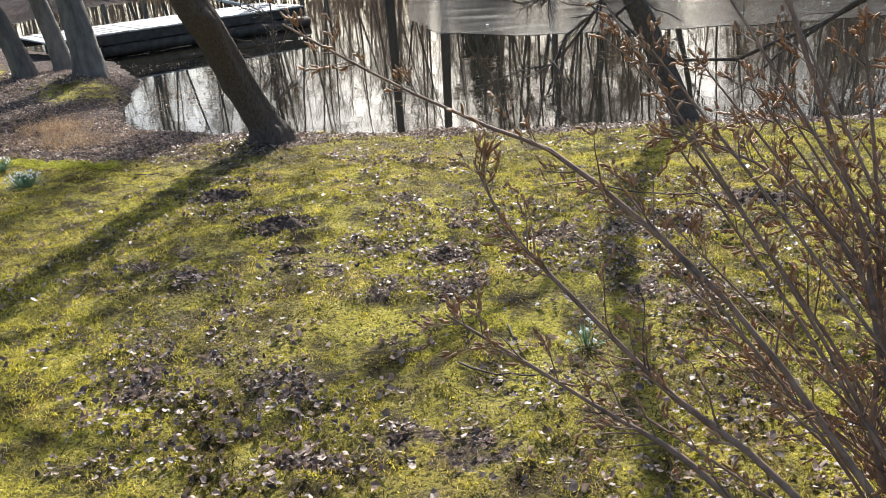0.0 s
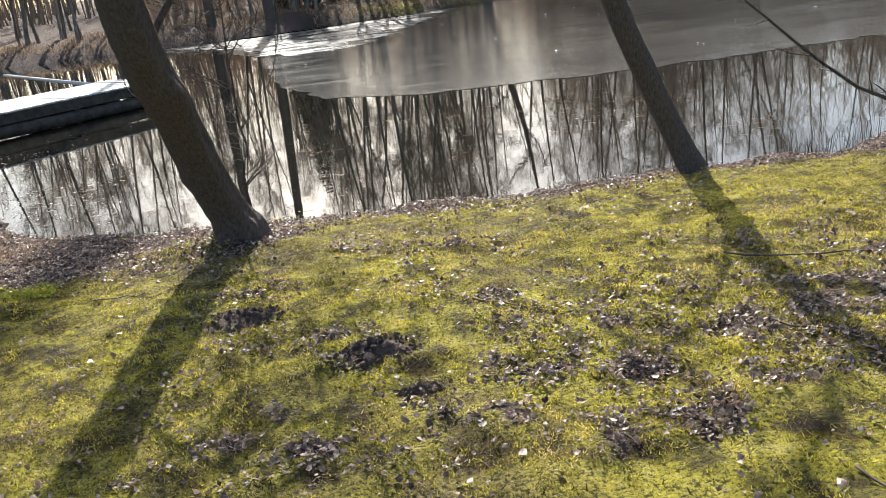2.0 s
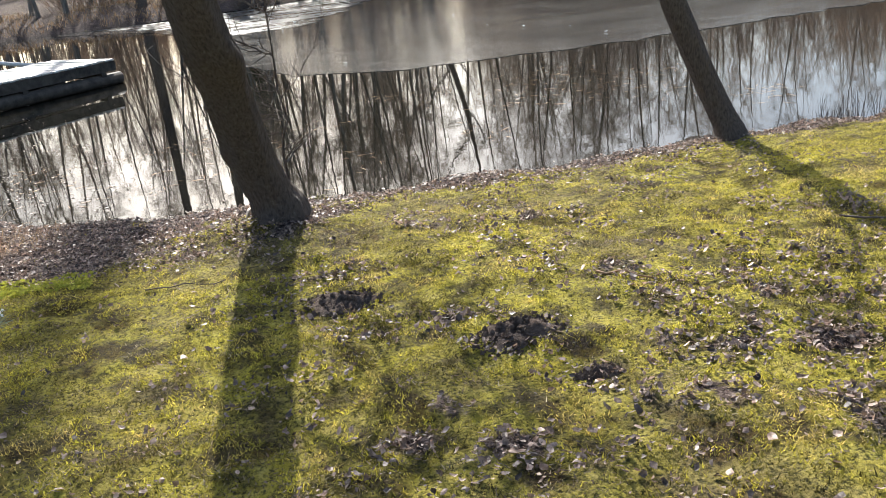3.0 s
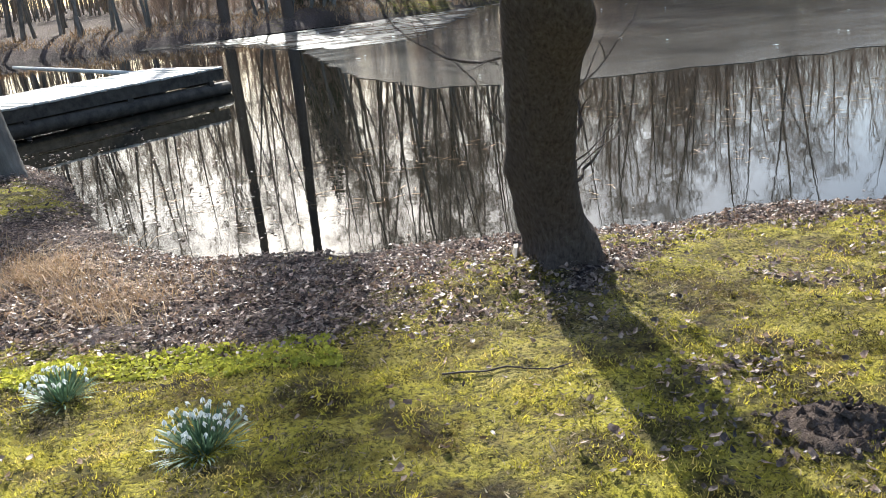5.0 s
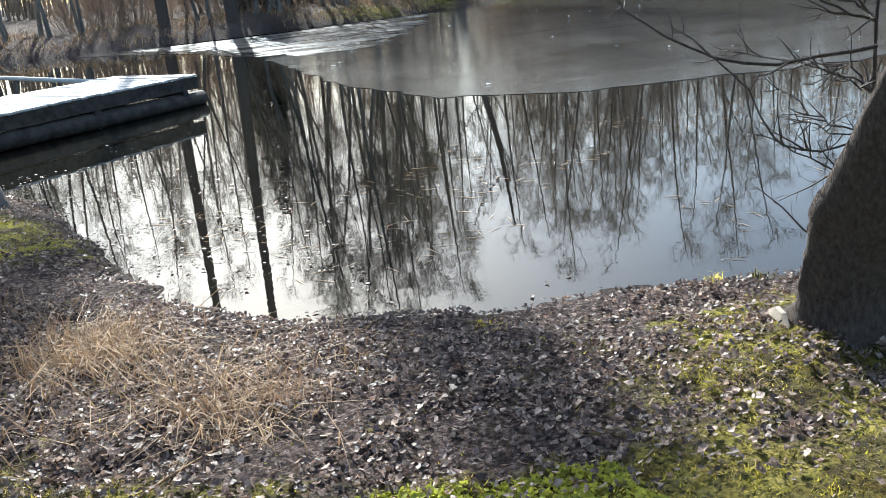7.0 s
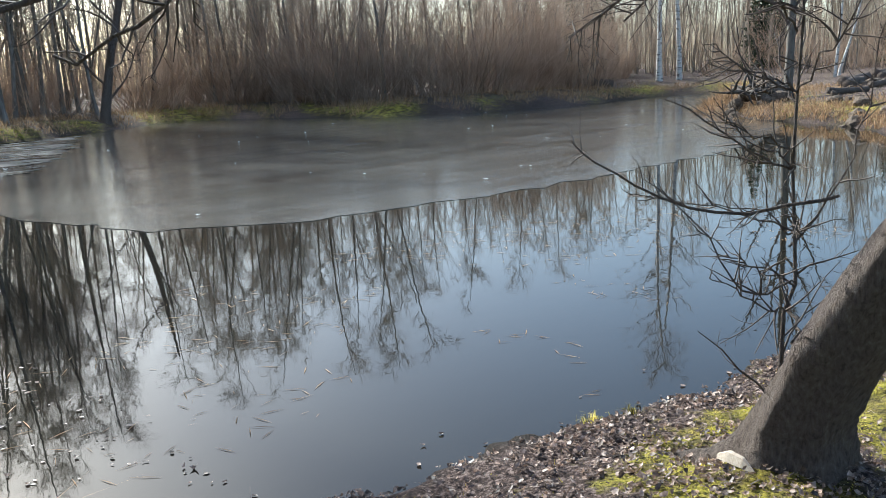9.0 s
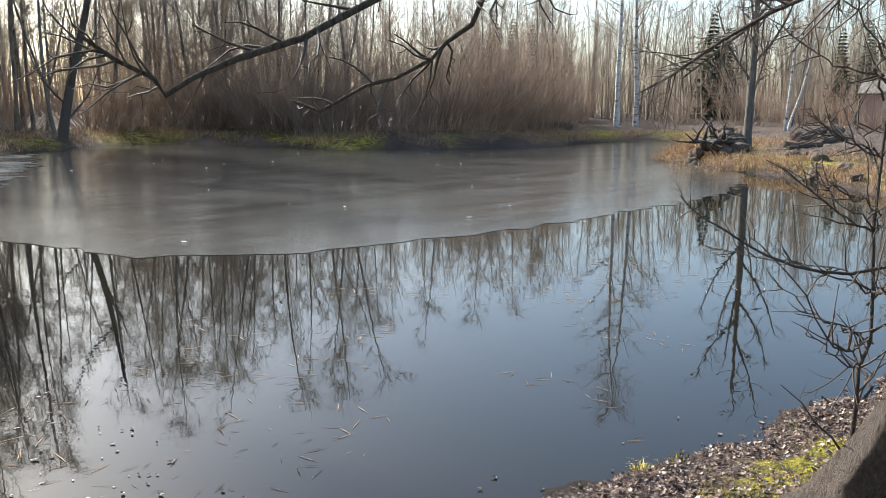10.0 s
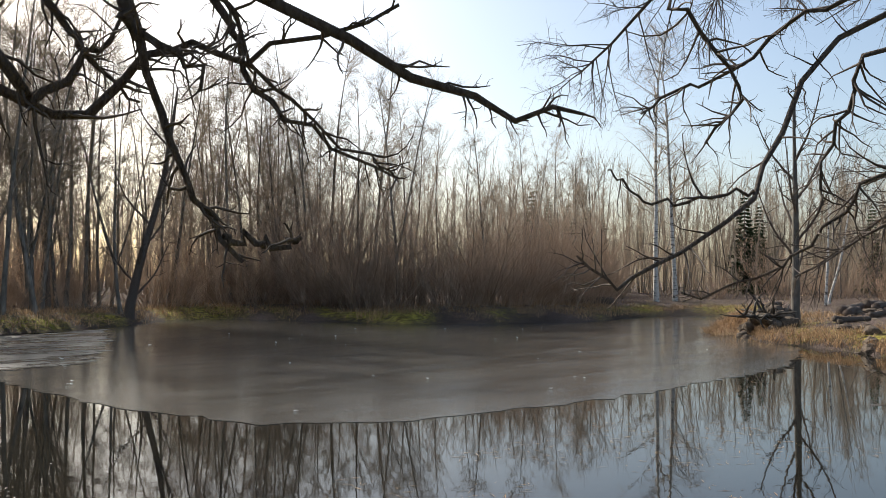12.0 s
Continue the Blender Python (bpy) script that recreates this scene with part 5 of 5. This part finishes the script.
def heap(rng, x, y, rx, ry, h, n, name, label):
    X, Y = x + rng.normal(0, rx * 0.45, n), y + rng.normal(0, ry * 0.45, n)
    Z = land(X, Y) + h * np.exp(-((X - x) / rx) ** 2 * 1.6 - ((Y - y) / ry) ** 2 * 1.6)
    g = Geo()
    v, f, sd = [], [], 16
    for i in range(7):
        for j in range(sd):
            px, py = x + rx * 1.1 * i / 6 * math.cos(j * 6.283 / sd), y + ry * 1.1 * i / 6 * math.sin(j * 6.283 / sd)
            v.append((px, py, land_at(px, py) + h * math.exp(-(1.1 * i / 6) ** 2 * 1.6) - 0.04 - (0.2 if i == 6 else 0)))
    f = [(i * sd + j, (i + 1) * sd + j, (i + 1) * sd + (j + 1) % sd, i * sd + (j + 1) % sd) for i in range(6) for j in range(sd)]
    g.add(v, f)
    top = tagged(Empty(name), label, "grass heap")
    part("core", g.mesh("core"), M_STRAW, top)
    tagged(part("stalks", blade_mesh("stalks", X, Y, Z - 0.03, rng, (0.15, 0.5), 0.012, 1.2, 2), M_STRAW, top), kind="stuff")


heap(rng, 27.2, 24.0, 2.2, 1.6, 0.85, 1800, "dry_grass_heap", "rounded heap of brown cut dry grass on the spit")
X, Y = scatter(rng, 90000, 13, 36, 11, 26)
D = shore_distance(X, Y)
keep = (D > 0.02) & (D < 5) & (rng.random(len(X)) < np.exp(-D / 2.2) * np.clip(value_noise(X, Y, 0.5, 73) * 2.2 - 0.4, 0, 1))
X, Y = X[keep], Y[keep]
tagged(linked("dry_shore_grass", blade_mesh("dry_shore_grass", X, Y, land(X, Y) - 0.02, rng, (0.1, 0.35), 0.012, 0.9, 2), M_STRAW), "golden dry grass along the edge of the spit", "grass", kind="stuff")
X, Y = scatter(rng, 900, 19, 30, 19.5, 26.5)
D = shore_distance(X, Y)
keep = (D < 0) & (D > -1.6)
X, Y = X[keep], Y[keep]
tagged(linked("frozen_reeds", blade_mesh("frozen_reeds", X, Y, np.full(len(X), 0.01), rng, (0.05, 0.3), 0.012, 1.2, 2), M_STRAW), "broken pale reeds frozen into the ice edge", "reeds", kind="stuff")
g = Geo()
g.tube(curve3([(39.3, 41.9, land_at(39.3, 41.9) + 0.28), (40.4, 40.9, land_at(40.4, 40.9) + 0.3), (41.5, 39.8, land_at(41.5, 39.8) + 0.22)], 9), [0.28, 0.3, 0.29, 0.28, 0.27, 0.27, 0.26, 0.25, 0.22], 12, True, 0.15, rng)
tagged(linked("fallen_log", g.mesh("fallen_log"), M_BARK), "thick dark fallen log on the grassy far bank", "log")

# far bank: dry stalks and fallen twigs at the foot of the bushes
X, Y = scatter(rng, 110000, -16, 46, 30, 58)
D = shore_distance(X, Y)
keep = (D > 0.05) & (D < 5) & (value_noise(X, Y, 0.6, 71) > 0.4) & (rng.random(len(X)) < 0.75)
X, Y = X[keep], Y[keep]
tagged(linked("bank_grass", blade_mesh("bank_grass", X, Y, land(X, Y) - 0.02, rng, (0.08, 0.4), 0.014, 0.9, 2), M_STRAW), "dry tangled grass on the far bank", "grass", kind="stuff")

# white flecks of snow and leaves on the ice
X, Y = scatter(rng, 40, -1, 26, 17.5, 38)
D = shore_distance(X, Y)
keep = D < -0.6
tagged(linked("ice_flecks", leaf_mesh("ice_flecks", X[keep], Y[keep], np.full(int(keep.sum()), 0.026), rng, (0.02, 0.07), 0.03), M_PETAL), "small white flecks of snow lying on the ice", "snow", kind="stuff")

# deep woods behind, too many to count
rng = np.random.default_rng(91)
g = Geo()
for i in range(3400):
    a, r = radians(-12 + 172 * rng.random()), 62 + 55 * rng.random() ** 1.3
    x, y = 8 + r * math.cos(a), 18 + r * math.sin(a) * 0.85
    h = 7 + 7 * rng.random() if i % 2 else 2.5 + 3.5 * rng.random()
    line = wander(rng, (x, y, 0.9), (rng.normal(0, 0.06), rng.normal(0, 0.06), 1), h, 4, 0.05, 0.02)
    r0 = 0.05 + 0.07 * rng.random()
    g.tube(line, np.linspace(r0, 0.02, 5), 3)
    spray(rng, g, [line[1:]], 64, h * 0.24, 0.015, 0.7, 0.4)
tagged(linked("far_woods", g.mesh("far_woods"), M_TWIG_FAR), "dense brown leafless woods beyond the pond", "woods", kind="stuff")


# ---- beyond the spit: felled logs, thin pale stems and a small garden shed ----
rng = np.random.default_rng(97)
for k, (x0, y0, x1, y1, r) in enumerate(((31.0, 20.6, 35.2, 21.6, 0.2), (33.0, 21.6, 38.5, 22.6, 0.24), (37.0, 21.4, 42.5, 22.8, 0.22), (30.2, 19.4, 33.0, 19.2, 0.14), (26.0, 19.3, 28.6, 18.9, 0.13), (40.5, 23.0, 45.0, 23.6, 0.25))):
    g = Geo()
    g.tube([(x0 + (x1 - x0) * u, y0 + (y1 - y0) * u, land_at(x0 + (x1 - x0) * u, y0 + (y1 - y0) * u) + r * 0.9) for u in np.linspace(0, 1, 6)], np.linspace(r, r * 0.8, 6), 10, True, 0.15, rng)
    tagged(linked("felled_log", g.mesh("felled_log"), M_BARK), "dark felled log lying on the cleared ground of the spit", "log", "felled logs on the spit")
for x, y, lean in ((47.0, 27.6, 0.06), (48.2, 27.8, 0.3)):
    z = land_at(x, y)
    top, line, _ = near_trunk(rng, [(x, y, z - 0.2), (x, y, z + 0.4), (x + lean * 1.1, y - lean * 2, z + 3), (x + lean * 2.2, y - lean * 4.2, z + 7.5)], [0.1, 0.09, 0.07, 0.02], "birch_sapling", "thin pale leaning birch stem behind the log pile", 8, 0.2, bark=M_BIRCH)
    c = Geo()
    side_shoots(rng, c, line[40:], 0.018, 16, 1.1, 2, 0.05, 0.1, 0.6)
    tagged(part("twig_spray", c.mesh("twig_spray"), M_TWIG_FAR, top), kind="stuff")
M_SHED = surface("faded_boards", [(0.3, (0.34, 0.21, 0.16)), (0.7, (0.5, 0.34, 0.27))], 3, 0.8, 5, (6, 6, 0.5), (0.4, 0.01))
shed = tagged(Empty("garden_shed"), "narrow faded pinkish wooden shed with a gabled roof", "shed")
sx, sy = 51.5, 23.9
sz = land_at(sx, sy)
bm = bmesh.new()
box(bm, (sx, sy, sz + 1.1), (0.65, 0.65, 1.2))
part("wall", bm, M_SHED, shed)
bm = bmesh.new()
q = [bm.verts.new((sx + a, sy + b, sz + c)) for b in (-0.8, 0.8) for a, c in ((-0.85, 2.25), (0, 3.05), (0.85, 2.25), (0.78, 2.18), (0, 2.9), (-0.78, 2.18))]
for i in range(6):
    bm.faces.new([q[i], q[(i + 1) % 6], q[6 + (i + 1) % 6], q[6 + i]])
bm.faces.new(q[:6][::-1])
bm.faces.new(q[6:])
bmesh.ops.recalc_face_normals(bm, faces=bm.faces)
part("roof", bm, M_BARK_GREY, shed)
bm = bmesh.new()
q = [bm.verts.new((sx + a, sy + b, sz + c)) for b in (-0.64, 0.64) for a, c in ((-0.64, 2.29), (0.64, 2.29), (0, 2.88))]
bm.faces.new(q[:3])
bm.faces.new(q[3:][::-1])
part("gable", bm, M_SHED, shed)
